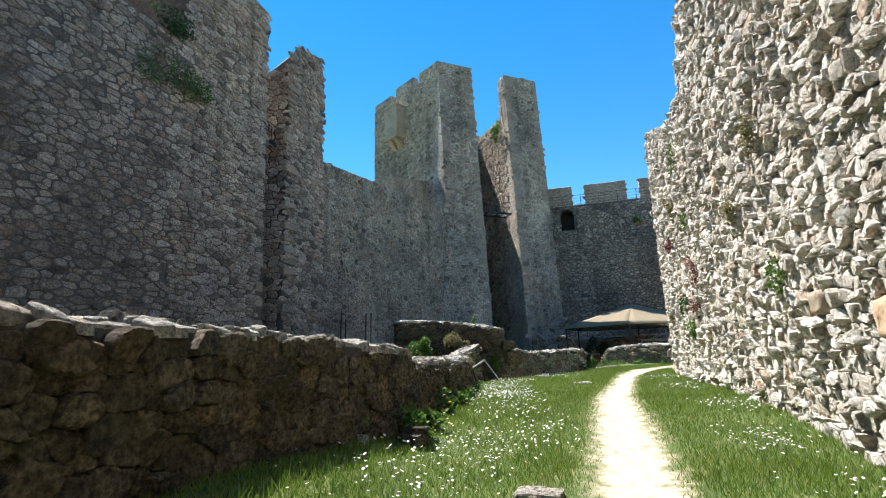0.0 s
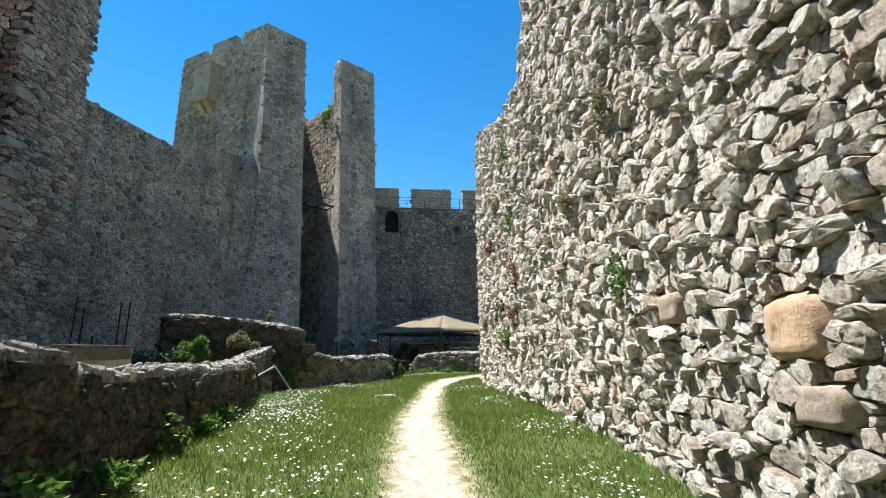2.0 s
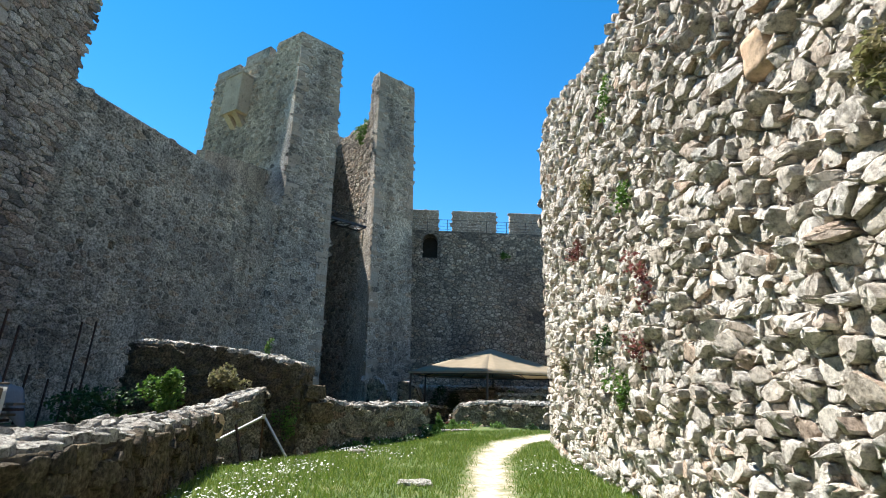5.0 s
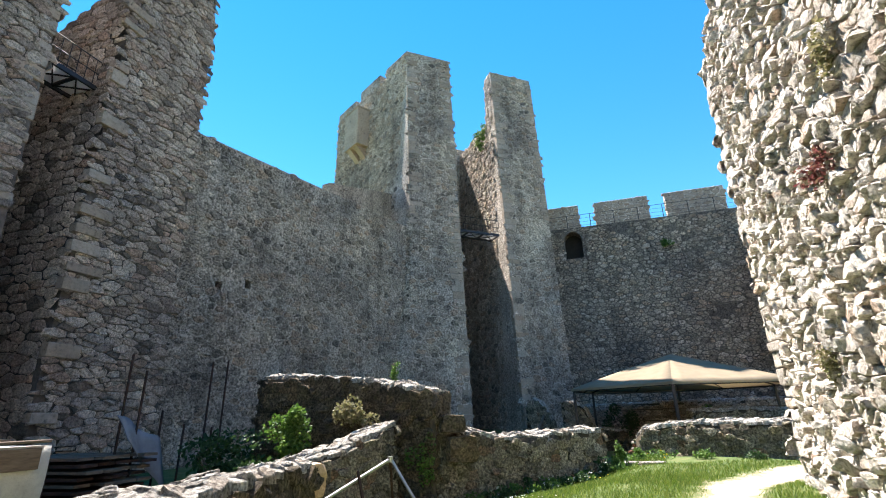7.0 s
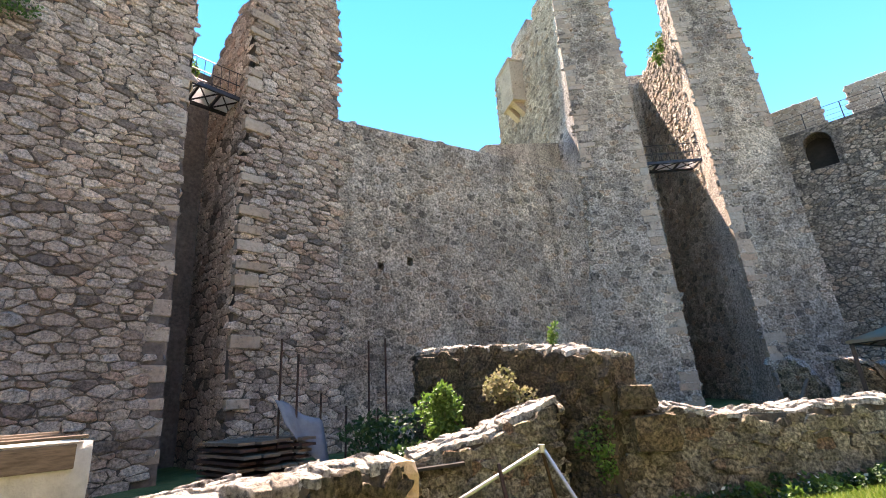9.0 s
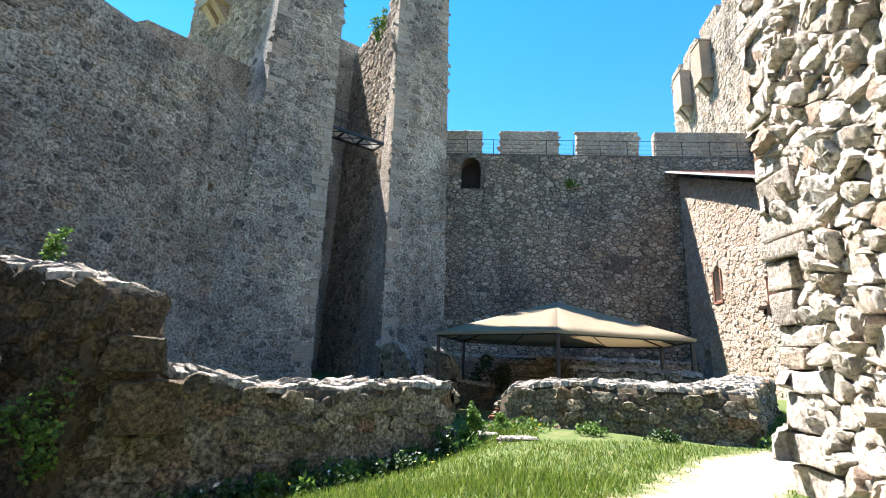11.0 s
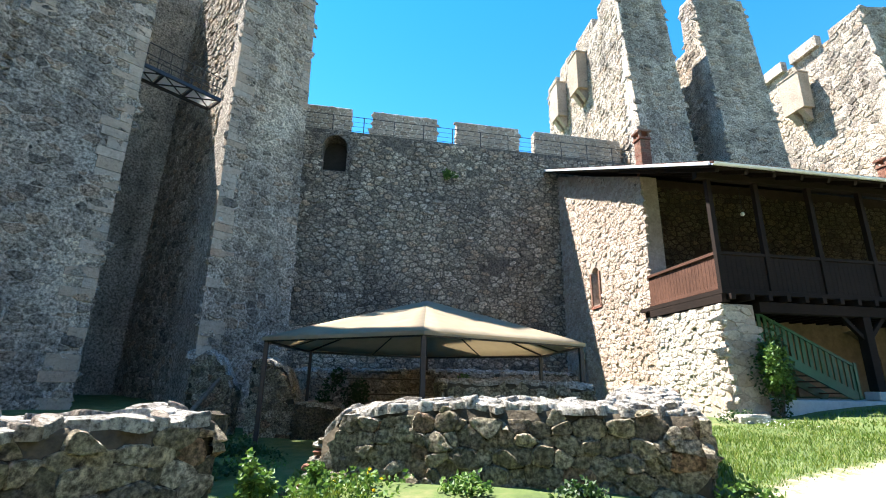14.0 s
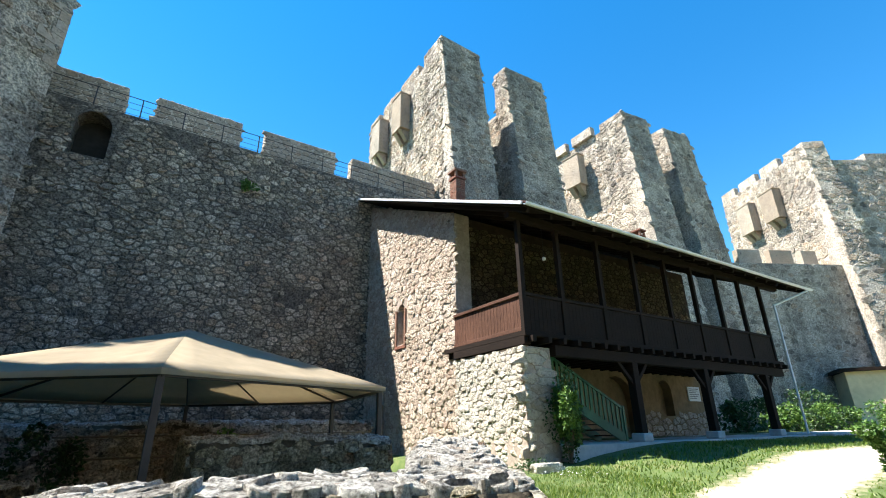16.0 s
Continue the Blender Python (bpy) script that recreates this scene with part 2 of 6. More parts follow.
CLOTH = plain("grey_cloth", (0.22, 0.22, 0.23), 0.8, scale=3, vary=0.3, relief=0.4, dist=0.03)
TARP = plain("white_tarpaulin", (0.6, 0.58, 0.52), 0.6, scale=2.2, vary=0.4, relief=0.7, dist=0.1)
# near-black for the shade inside openings; also colours the shelter's sheet
DARK = plain("dark_interior", (0.03, 0.026, 0.022), 0.9, vary=0.3)
CONCRETE = plain("pale_concrete", (0.5, 0.47, 0.43), 0.9, scale=5, vary=0.2, relief=0.3)
WHITE = plain("white_sign", (0.75, 0.75, 0.73), 0.6, vary=0.05, relief=0.02)
INK = plain("grey_print", (0.2, 0.2, 0.2), 0.7, vary=0.05, relief=0.0)
GLASSDARK = plain("window_glass_dark", (0.02, 0.022, 0.025), 0.12, vary=0.1, relief=0.02)


CANVAS = plain("tent_canvas", (0.46, 0.38, 0.27), 0.95, scale=2.5, vary=0.22, relief=0.25, dist=0.02)
cnt = CANVAS.node_tree
c_tr = cnt.nodes.new("ShaderNodeBsdfTranslucent")
c_tr.inputs["Color"].default_value = (0.5, 0.44, 0.33, 1)
c_mix = cnt.nodes.new("ShaderNodeMixShader")
c_mix.inputs[0].default_value = 0.5
cnt.links.new(cnt.nodes["Principled BSDF"].outputs[0], c_mix.inputs[1]), cnt.links.new(c_tr.outputs[0], c_mix.inputs[2])
cnt.links.new(c_mix.outputs[0], cnt.nodes["Material Output"].inputs["Surface"])


def leaf_mat(name, a, b_, c):
    m, nt, b = nodes_of(name)
    col = ramp(nt, piece_random(nt), [(0, a), (0.5, b_), (1, c)])
    nt.links.new(col, b.inputs["Base Color"])
    b.inputs["Roughness"].default_value = 0.55
    tr = nt.nodes.new("ShaderNodeBsdfTranslucent")
    nt.links.new(col, tr.inputs["Color"])
    ms = nt.nodes.new("ShaderNodeMixShader")
    ms.inputs[0].default_value = 0.35
    nt.links.new(b.outputs[0], ms.inputs[1]), nt.links.new(tr.outputs[0], ms.inputs[2])
    nt.links.new(ms.outputs[0], nt.nodes["Material Output"].inputs["Surface"])
    return m


GRASS = leaf_mat("grass_blade", (0.06, 0.12, 0.012), (0.12, 0.2, 0.022), (0.24, 0.27, 0.06))
LEAF = leaf_mat("leaf", (0.05, 0.11, 0.015), (0.09, 0.18, 0.03), (0.16, 0.25, 0.05))
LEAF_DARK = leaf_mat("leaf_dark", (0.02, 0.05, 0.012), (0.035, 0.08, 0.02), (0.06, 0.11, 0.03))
LEAF_DRY = leaf_mat("leaf_dry", (0.16, 0.17, 0.06), (0.22, 0.2, 0.1), (0.28, 0.24, 0.14))
LEAF_RED = leaf_mat("leaf_reddish", (0.18, 0.05, 0.05), (0.24, 0.09, 0.08), (0.12, 0.1, 0.05))
PETAL_W = leaf_mat("white_petal", (0.7, 0.7, 0.66), (0.78, 0.78, 0.75), (0.72, 0.7, 0.6))
PETAL_Y = leaf_mat("yellow_petal", (0.75, 0.5, 0.02), (0.8, 0.6, 0.03), (0.7, 0.62, 0.08))


# white see-through panels stand for the sky showing through the deck grating
DECK = leaf_mat("deck_sky_white", (0.75, 0.76, 0.78), (0.8, 0.8, 0.8), (0.78, 0.78, 0.8))


# Helpers
def link(name, mesh, material=None, parent=None, label=""):
    if material:
        mesh.materials.append(material)
    ob = new(name, mesh)
    if parent:
        ob.parent = parent
    if label:
        tagged(ob, label)
    return ob


def mesh_of(name, verts, faces, smooth=False):
    me = bpy.data.meshes.new(name)
    me.from_pydata([tuple(v) for v in verts], [], faces)
    me.update()
    if smooth:
        me.shade_smooth()
    return me


def part(name, bm, material, parent, label="", smooth=False):
    me = bpy.data.meshes.new(name)
    bmesh.ops.recalc_face_normals(bm, faces=bm.faces)
    bm.to_mesh(me)
    bm.free()
    if smooth:
        me.shade_smooth()
    return link(name, me, material, parent, label)


def thing(name, label, category, group="", kind="", at=(0, 0, 0)):
    ob = new(name)
    ob.location = at
    ob.empty_display_size = 0.2
    return tagged(ob, label, category, group, kind)


def add_prism(bm, low, high):
    """A solid between two rings of points of equal count."""
    a = [bm.verts.new(p) for p in low]
    b = [bm.verts.new(p) for p in high]
    n = len(a)
    bm.faces.new(a[::-1]), bm.faces.new(b)
    for i in range(n):
        bm.faces.new((a[i], a[(i + 1) % n], b[(i + 1) % n], b[i]))
    return bm


def box(x0, x1, y0, y1, z0, z1, bevel=0.0):
    bm = bmesh.new()
    add_prism(bm, [(x0, y0, z0), (x1, y0, z0), (x1, y1, z0), (x0, y1, z0)], [(x0, y0, z1), (x1, y0, z1), (x1, y1, z1), (x0, y1, z1)])
    if bevel:
        bmesh.ops.bevel(bm, geom=bm.edges[:], offset=bevel, segments=2, affect="EDGES", profile=0.6)
    return bm


def beam(a, b, w, h, bevel=0.006):
    """A bar with a w x h section from a to b."""
    a, b = Vector(a), Vector(b)
    d = (b - a).normalized()
    side = d.cross(Vector((0, 0, 1)))
    side = side.normalized() if side.length > 1e-3 else Vector((1, 0, 0))
    up = side.cross(d)
    r = [side * (sx * w / 2) + up * (sy * h / 2) for sx, sy in ((-1, -1), (1, -1), (1, 1), (-1, 1))]
    bm = bmesh.new()
    add_prism(bm, [a + q for q in r], [b + q for q in r])
    if bevel:
        bmesh.ops.bevel(bm, geom=bm.edges[:], offset=bevel, segments=1, affect="EDGES")
    return bm


def tube(a, b, r0, r1=None, seg=10):
    a, b, r1 = Vector(a), Vector(b), r0 if r1 is None else r1
    d = (b - a).normalized()
    q = d.to_track_quat("Z", "Y")
    ring = [q @ Vector((math.cos(i * math.tau / seg), math.sin(i * math.tau / seg), 0)) for i in range(seg)]
    bm = bmesh.new()
    add_prism(bm, [a + p * r0 for p in ring], [b + p * r1 for p in ring])
    return bm


def join(*bms):
    out = bmesh.new()
    for bm in bms:
        me = bpy.data.meshes.new("tmp")
        bm.to_mesh(me)
        out.from_mesh(me)
        bm.free()
        bpy.data.meshes.remove(me)
    return out


def cut(ob, cutter_bm):
    """Openings through a wall."""
    me = bpy.data.meshes.new("opening")
    bmesh.ops.recalc_face_normals(cutter_bm, faces=cutter_bm.faces)
    cutter_bm.to_mesh(me)
    cutter_bm.free()
    c = bpy.data.objects.new("opening", me)
    scene.collection.objects.link(c)
    md = ob.modifiers.new("openings", "BOOLEAN")
    md.object, md.operation, md.solver = c, "DIFFERENCE", "EXACT"
    dg = bpy.context.evaluated_depsgraph_get()
    done = bpy.data.meshes.new_from_object(ob.evaluated_get(dg))
    ob.modifiers.clear()
    ob.data = done
    bpy.data.objects.remove(c)


def arch_cutter(cx, w, z0, z1, y0, y1, axis="y"):
    """A round-headed opening; axis: the way that it goes through."""
    pts = [(-w / 2, z0), (w / 2, z0)]
    r = w / 2
    pts += [(r * math.cos(a), z1 - r + r * math.sin(a)) for a in [i * math.pi / 8 for i in range(9)]]
    bm = bmesh.new()
    if axis == "y":
        add_prism(bm, [(cx + p, y0, z) for p, z in pts], [(cx + p, y1, z) for p, z in pts])
    else:
        add_prism(bm, [(y0, cx + p, z) for p, z in pts], [(y1, cx + p, z) for p, z in pts])
    return bm


# Rubble masonry: irregular stones packed over a face
def pack(s0, s1, z0, z1, cw, ch, rnd, keep, jitter=0.42, sizes=0.5, drop=0.0):
    """Polygons of a weighted cell packing: list of (centre s, centre z, corners)."""
    ni, nj = max(1, int((s1 - s0) / cw)), max(1, int((z1 - z0) / ch))
    cw, ch = (s1 - s0) / ni, (z1 - z0) / nj
    k = cw / ch
    seeds = {}
    for j in range(-1, nj + 1):
        off = 0.5 * (j % 2) + rnd.uniform(-0.2, 0.2)
        for i in range(-2, ni + 2):
            x = s0 + (i + 0.5 + off * 0.8 - 0.2 + rnd.uniform(-jitter, jitter)) * cw
            y = (z0 + (j + 0.5 + rnd.uniform(-jitter, jitter) * 0.8) * ch) * k
            seeds[i, j] = (x, y, rnd.uniform(-sizes, sizes) * cw * cw * 0.5)
    if drop:
        # some stones give way to a larger neighbour
        for key in [q for q in seeds if rnd.random() < drop]:
            del seeds[key]
    out = []
    ring = [(a, b) for b in ((-2, -1, 0, 1, 2) if drop else (-1, 0, 1)) for a in (-2, -1, 0, 1, 2) if (a, b) != (0, 0)]
    wide = cw * (1.15 if drop else 1.0)
    for (i, j), (x, y, w) in seeds.items():
        if not (0 <= i < ni and 0 <= j < nj) or not keep(x, y / k):
            continue
        poly = [(-wide, -wide), (wide, -wide), (wide, wide), (-wide, wide)]
        for a, b in ring:
            q = seeds.get((i + a, j + b))
            if q is None:
                continue
            dx, dy = q[0] - x, q[1] - y
            lim = (dx * dx + dy * dy + w - q[2]) * 0.5
            new_poly, n = [], len(poly)
            dist = [px * dx + py * dy - lim for px, py in poly]
            if max(dist) <= 0:
                continue
            for m in range(n):
                p, d0, d1 = poly[m], dist[m], dist[(m + 1) % n]
                if d0 <= 0:
                    new_poly.append(p)
                if d0 * d1 < 0:
                    r, f = poly[(m + 1) % n], d0 / (d0 - d1)
                    new_poly.append((p[0] + f * (r[0] - p[0]), p[1] + f * (r[1] - p[1])))
            poly = new_poly
            if len(poly) < 3:
                break
        if len(poly) >= 3:
            out.append((x, y / k, [(px, py / k) for px, py in poly]))
    return out


def stone_shape(poly, gap, proud, rnd, fine):
    """Points (s, z, h) and faces of one stone that swells out of its bed."""
    pts = []
    n = len(poly)
    cx, cz = sum(p[0] for p in poly) / n, sum(p[1] for p in poly) / n
    size = min(max(p[0] for p in poly) - min(p[0] for p in poly), max(p[1] for p in poly) - min(p[1] for p in poly))
    f = max(0.35, 1 - 2 * gap / max(size, 0.05)) * rnd.uniform(0.93, 1.05)
    ring = []
    for m in range(n):
        a, b = poly[m], poly[(m + 1) % n]
        e = math.hypot(b[0] - a[0], b[1] - a[1])
        if e < 0.12 * size:
            continue
        ring.append((a[0] * 0.86 + b[0] * 0.14, a[1] * 0.86 + b[1] * 0.14))
        if fine and e > 0.4 * size:
            for k in ((0.38, 0.62) if fine == 2 else (0.5,)):
                w = rnd.uniform(0.96, 1.07)
                ring.append((cx + (a[0] * (1 - k) + b[0] * k - cx) * w, cz + (a[1] * (1 - k) + b[1] * k - cz) * w))
        if fine or e > 0.5 * size:
            ring.append((a[0] * 0.14 + b[0] * 0.86, a[1] * 0.14 + b[1] * 0.86))
    n = len(ring)
    if n < 3:
        return None
    h = proud * rnd.choice((rnd.uniform(0.15, 0.6), rnd.uniform(0.6, 1.35)))
    lean = 0.48 if fine == 2 else 0.35
    ts, tz = rnd.uniform(-lean, lean) * h / max(size, 0.05) * 2, rnd.uniform(-lean, lean) * h / max(size, 0.05) * 2
    if fine == 2:
        rows = ((f, -0.07, 0), (f * 0.97, 0.58 * h, 0.1), (f * 0.86, 0.93 * h, 0.09), (f * 0.5, 1.0 * h, 0.07))
    elif fine:
        rows = ((f, -0.07, 0), (f * 0.97, 0.6 * h, 0.2), (f * 0.82, 0.92 * h, 0.16), (f * 0.52, 1.02 * h, 0.16), (f * 0.24, 1.04 * h, 0.14))
    else:
        rows = ((f, -0.03, 0), (f * 0.8, h, 0.1))
    loose = 0.5 if fine == 2 else 1.0
    for scale, hh, rough in rows:
        for p in ring:
            wob = 1 + loose * (rnd.uniform(-0.12, 0.1) if hh > 0 else rnd.uniform(-0.1, 0.12))
            dx, dz = (p[0] - cx) * scale * wob, (p[1] - cz) * scale * wob
            up = hh + (rnd.uniform(-rough, rough) * h + ts * dx + tz * dz if hh > 0 else 0)
            pts.append((cx + dx, cz + dz, max(up, 0.003) if hh > 0 else up))
    faces = []
    for r in range(len(rows) - 1):
        for m in range(n):
            a, b = r * n + m, r * n + (m + 1) % n
            faces.append((a, b, b + n, a + n))
    top = (len(rows) - 1) * n
    if fine:
        pts.append((cx, cz, h * (rnd.uniform(0.98, 1.06) if fine == 2 else rnd.uniform(0.95, 1.15))))
        faces += [(top + m, top + (m + 1) % n, len(pts) - 1) for m in range(n)]
    else:
        faces.append(tuple(top + m for m in range(n)))
    return pts, faces


def rubble(owner, place, s0, s1, z0, z1, cw, ch, material, seed, keep=lambda s, z: True, proud=0.05, gap=0.012, fine=False,
           singles=None, most=290, name="stone", bare=0.0, jitter=0.42, sizes=0.5, drop=0.0):
    """Stones over a face; place(S, Z, H) gives the world points. singles(s, z): the stretch whose stones are parts of their own."""
    rnd = random.Random(seed)
    joined_p, joined_f, count = [], [], 0
    for x, z, poly in pack(s0, s1, z0, z1, cw, ch, rnd, keep, jitter, sizes, drop):
        if bare and noise.noise((x * 0.6, z * 0.6, seed * 3.1)) > 0.5 - bare and rnd.random() < 0.75:
            continue
        made = stone_shape([(x + a, z + b) for a, b in poly], gap, proud, rnd, fine)
        if made is None:
            continue
        pts, faces = made
        if singles and count < most and singles(x, z):
            p = np.array(pts)
            me = mesh_of(name, place(p[:, 0], p[:, 1], p[:, 2]), faces, bool(fine))
            if fine:
                me.set_sharp_from_angle(angle=radians(34))
            link(name, me, material, owner)
            count += 1
        else:
            o = len(joined_p)
            joined_p += pts
            joined_f += [tuple(o + q for q in fc) for fc in faces]
    if joined_p:
        p = np.array(joined_p)
        me = mesh_of("rubble_stones", place(p[:, 0], p[:, 1], p[:, 2]), joined_f, bool(fine))
        if fine:
            me.set_sharp_from_angle(angle=radians(34))
        tagged(link("rubble_stones", me, material, owner), kind="stuff")


def flat_face(p0, p1, batter=0.0, ztop=0.0, skew=0.0):
    """place() for an upright or battered face seen from the right-hand side of p0 -> p1."""
    d = np.array([p1[0] - p0[0], p1[1] - p0[1]], float)
    d /= np.linalg.norm(d)
    nx, ny = d[1], -d[0]

    def place(S, Z, H):
        out = H + batter * (ztop - Z)
        S = S + skew * (ztop - Z)
        return np.stack([p0[0] + d[0] * S + nx * out, p0[1] + d[1] * S + ny * out, Z], 1)
    return place


def reach(p0, p1):
    return math.hypot(p1[0] - p0[0], p1[1] - p0[1])


# Ground: one sheet with a trodden path
PATH_LINE = [(0.3, -30), (0.3, 3), (0.38, 8), (0.42, 12), (0.8, 15.8), (1.2, 19.5), (2.1, 22.6), (4.2, 25.2), (7.2, 27), (11.5, 28.5), (17, 28.9), (30, 28.5), (60, 28)]
PATH_HALF = [0.42, 0.42, 0.38, 0.34, 0.26, 0.3, 0.42, 0.6, 0.75, 0.85, 0.9, 1.2, 1.2]


def height(x, y):
    x, y = np.asarray(x, float), np.asarray(y, float)
    z = np.interp(y, [-30, 0, 7, 9, 12, 17, 20, 27, 34, 60], [-0.5, -0.32, -0.2, -0.05, 0.05, 0.06, 0.1, 0.24, 0.5, 0.8])
    t = np.clip((x - 9) / 8, 0, 1) * np.clip((y - 22) / 8, 0, 1)
    z = z + 0.62 * t * t * (3 - 2 * t)
    # grassy bank against the first ruin wall
    t = np.clip((-1.0 - x) / 2.0, 0, 1)
    z = z + np.interp(y, [3, 5, 7, 9, 11], [0.5, 0.43, 0.27, 0.06, 0]) * t * t * (3 - 2 * t)
    # sunken ground at and behind the ruins before the tent
    edge = np.interp(x, [-20, -6.5, -4.2, -3.6, -0.35, 0.6, 5.2, 8.6, 10.5, 10.9], [18.5, 19.2, 22.4, 23.2, 27.2, 28.9, 27.9, 33.2, 38, 100])
    front = np.interp(x, [-4.5, -3.6, -0.35, 1.2, 3, 9], [0.78, 0.78, 0.5, 0.12, 0.05, 0.0])
    v = y - edge
    t = np.clip(1 + v / 5.2, 0, 1)
    dip = np.where(v < 0, front * t, front + (0.85 - front) * np.clip(v / 0.8, 0, 1))
    return z - dip * np.clip((x + 6.6) / 1.4, 0, 1) * np.clip((46 - y) / 2, 0, 1)


def ground_z(x, y):
    return float(height(x, y))


def path_gap(x, y):
    """Distance to the path's middle line, less its half width there."""
    best = np.full(np.shape(x), 1e9)
    for (a, b, ha, hb) in zip(PATH_LINE, PATH_LINE[1:], PATH_HALF, PATH_HALF[1:]):
        dx, dy = b[0] - a[0], b[1] - a[1]
        t = np.clip(((x - a[0]) * dx + (y - a[1]) * dy) / (dx * dx + dy * dy), 0, 1)
        best = np.minimum(best, np.hypot(x - a[0] - t * dx, y - a[1] - t * dy) - ha - t * (hb - ha))
    return best


xs = np.concatenate([[-3000, -600, -150, -60], np.arange(-30, -8, 1.0), np.arange(-8, 16, 0.3), np.arange(16, 70, 1.0), [90, 150, 600, 3000]])
ys = np.concatenate([[-3000, -600, -150, -60], np.arange(-25, -4, 1.0), np.arange(-4, 40, 0.3), np.arange(40, 70, 1.0), [90, 150, 600, 3000]])
GX, GY = np.meshgrid(xs, ys)
bumps = np.array([noise.noise((x * 0.9, y * 0.9, 3.0)) * 0.05 + noise.noise((x * 0.2, y * 0.2, 7.0)) * 0.06 for x, y in zip(GX.ravel(), GY.ravel())])
near_path = path_gap(GX.ravel(), GY.ravel())
GZ = height(GX.ravel(), GY.ravel()) + bumps * np.clip(near_path * 1.2, 0.15, 1) - 0.05 * np.clip(-near_path * 3, 0, 1)
nx_, ny_ = len(xs), len(ys)
quads = [(j * nx_ + i, j * nx_ + i + 1, (j + 1) * nx_ + i + 1, (j + 1) * nx_ + i) for j in range(ny_ - 1) for i in range(nx_ - 1)]
ground_me = mesh_of("ground", np.stack([GX.ravel(), GY.ravel(), GZ], 1), quads, True)
att = ground_me.attributes.new("trodden", "FLOAT", "POINT")
att.data.foreach_set("value", np.clip(near_path, -2, 4).astype(np.float32))
m, nt, b = nodes_of("grass_and_path")
a_node = nt.nodes.new("ShaderNodeAttribute")
a_node.attribute_name = "trodden"
edge = noise_tex(nt, 3.5, 6, 0.7)
add = nt.nodes.new("ShaderNodeMath")
add.operation = "MULTIPLY_ADD"
nt.links.new(edge.outputs["Fac"], add.inputs[0])
add.inputs[1].default_value = 1.3
nt.links.new(a_node.outputs["Fac"], add.inputs[2])
grassy = ramp(nt, noise_tex(nt, 2.2, 6, 0.65).outputs["Fac"], [(0.3, (0.045, 0.07, 0.015)), (0.5, (0.075, 0.11, 0.022)), (0.7, (0.14, 0.14, 0.05))])
dust = ramp(nt, noise_tex(nt, 6, 8, 0.7).outputs["Fac"], [(0.3, (0.26, 0.22, 0.17)), (0.5, (0.4, 0.35, 0.28)), (0.66, (0.5, 0.45, 0.38))])
earth = ramp(nt, noise_tex(nt, 9, 8, 0.7).outputs["Fac"], [(0.3, (0.2, 0.17, 0.1)), (0.65, (0.33, 0.29, 0.18))])
c1 = mix(nt, dust, earth, ramp(nt, add.outputs[0], [(0.5, (0, 0, 0)), (0.68, (1, 1, 1))]))
c2 = mix(nt, c1, grassy, ramp(nt, add.outputs[0], [(0.62, (0, 0, 0)), (0.92, (1, 1, 1))]))
nt.links.new(c2, b.inputs["Base Color"])
b.inputs["Roughness"].default_value = 0.95
bump(nt, b, noise_tex(nt, 25, 8, 0.7).outputs["Fac"], 0.7, 0.03)
tagged(link("ground", ground_me, m), "sunny mown grass ground with a white trodden dirt path", "ground", kind="structure")


# Right-hand ruin wall of pale rubble
RW = [(3.45, 22.7), (3.12, 20.2), (3.08, 16), (3.18, 11.5), (3.1, 6), (3.1, -12)]
RW_S = [0.0]
for p, q in zip(RW, RW[1:]):
    RW_S.append(RW_S[-1] + reach(p, q))
RW_TOP = [(0, 10.0), (2.5, 9.9), (4, 9.3), (5.7, 8.7), (7.3, 8.3), (8.7, 8.5), (9.3, 9.3), (10, 10.3), (11.5, 12), (13, 13.5), (40, 14)]


def rw_top(s):
    return float(np.interp(s, [a for a, _ in RW_TOP], [t for _, t in RW_TOP]))


def rw_place(S, Z, H):
    x, y = np.interp(S, RW_S, [p[0] for p in RW]), np.interp(S, RW_S, [p[1] for p in RW])
    swell = np.array([noise.noise((s * 0.35, z * 0.35, 1.7)) for s, z in zip(S, Z)]) * 0.09
    # the outer end turns away from the path in a rounded corner
    turn = np.clip(-S, 0, 2)
    return np.stack([x - (H + swell) * (S > -0.01) + turn - (S <= -0.01) * 0.02, y + (S <= -0.01) * (H + 0.04), Z], 1)


# large squared blocks reused among the rubble: distance along the wall, height, width, height of block
BIG = [(16.6, 1.4, 0.62, 0.55, ORANGE), (16.75, 0.85, 0.5, 0.35, ASHLAR), (17.4, 0.6, 0.6, 0.4, ASHLAR), (18.2, 0.45, 0.55, 0.4, ASHLAR), (17.8, 2.1, 0.3, 0.14, BRICK), (15.9, 2.9, 0.4, 0.28, LIME),
       (10.9, 4.9, 0.42, 0.6, ORANGE), (14.9, 1.7, 0.5, 0.4, ASHLAR), (17.6, 3.2, 0.46, 0.32, LIME), (19.0, 1.3, 0.6, 0.5, ASHLAR), (6.2, 7.2, 0.7, 0.4, GREY), (6.6, 6.75, 0.5, 0.35, GREY)]
wall = thing("wall_east", "pale limestone rubble ruin wall with an eroded top beside the path", "wall", kind="structure")
nS, nZ = 90, 40
vs, fs = [], []
for side in (0, 1):
    for i in range(nS + 1):
        s = RW_S[-1] * (i / nS) ** 1.15
        top = rw_top(s) + noise.noise((s * 1.7, 0, 5)) * 0.25
        for j in range(nZ + 1):
            z = -0.8 + (top + 0.8) * j / nZ
            p = rw_place(np.array([s]), np.array([z]), np.array([-0.05]))[0]
            vs.append((p[0] + side * (1.5 if i else 1.3), p[1], p[2]))
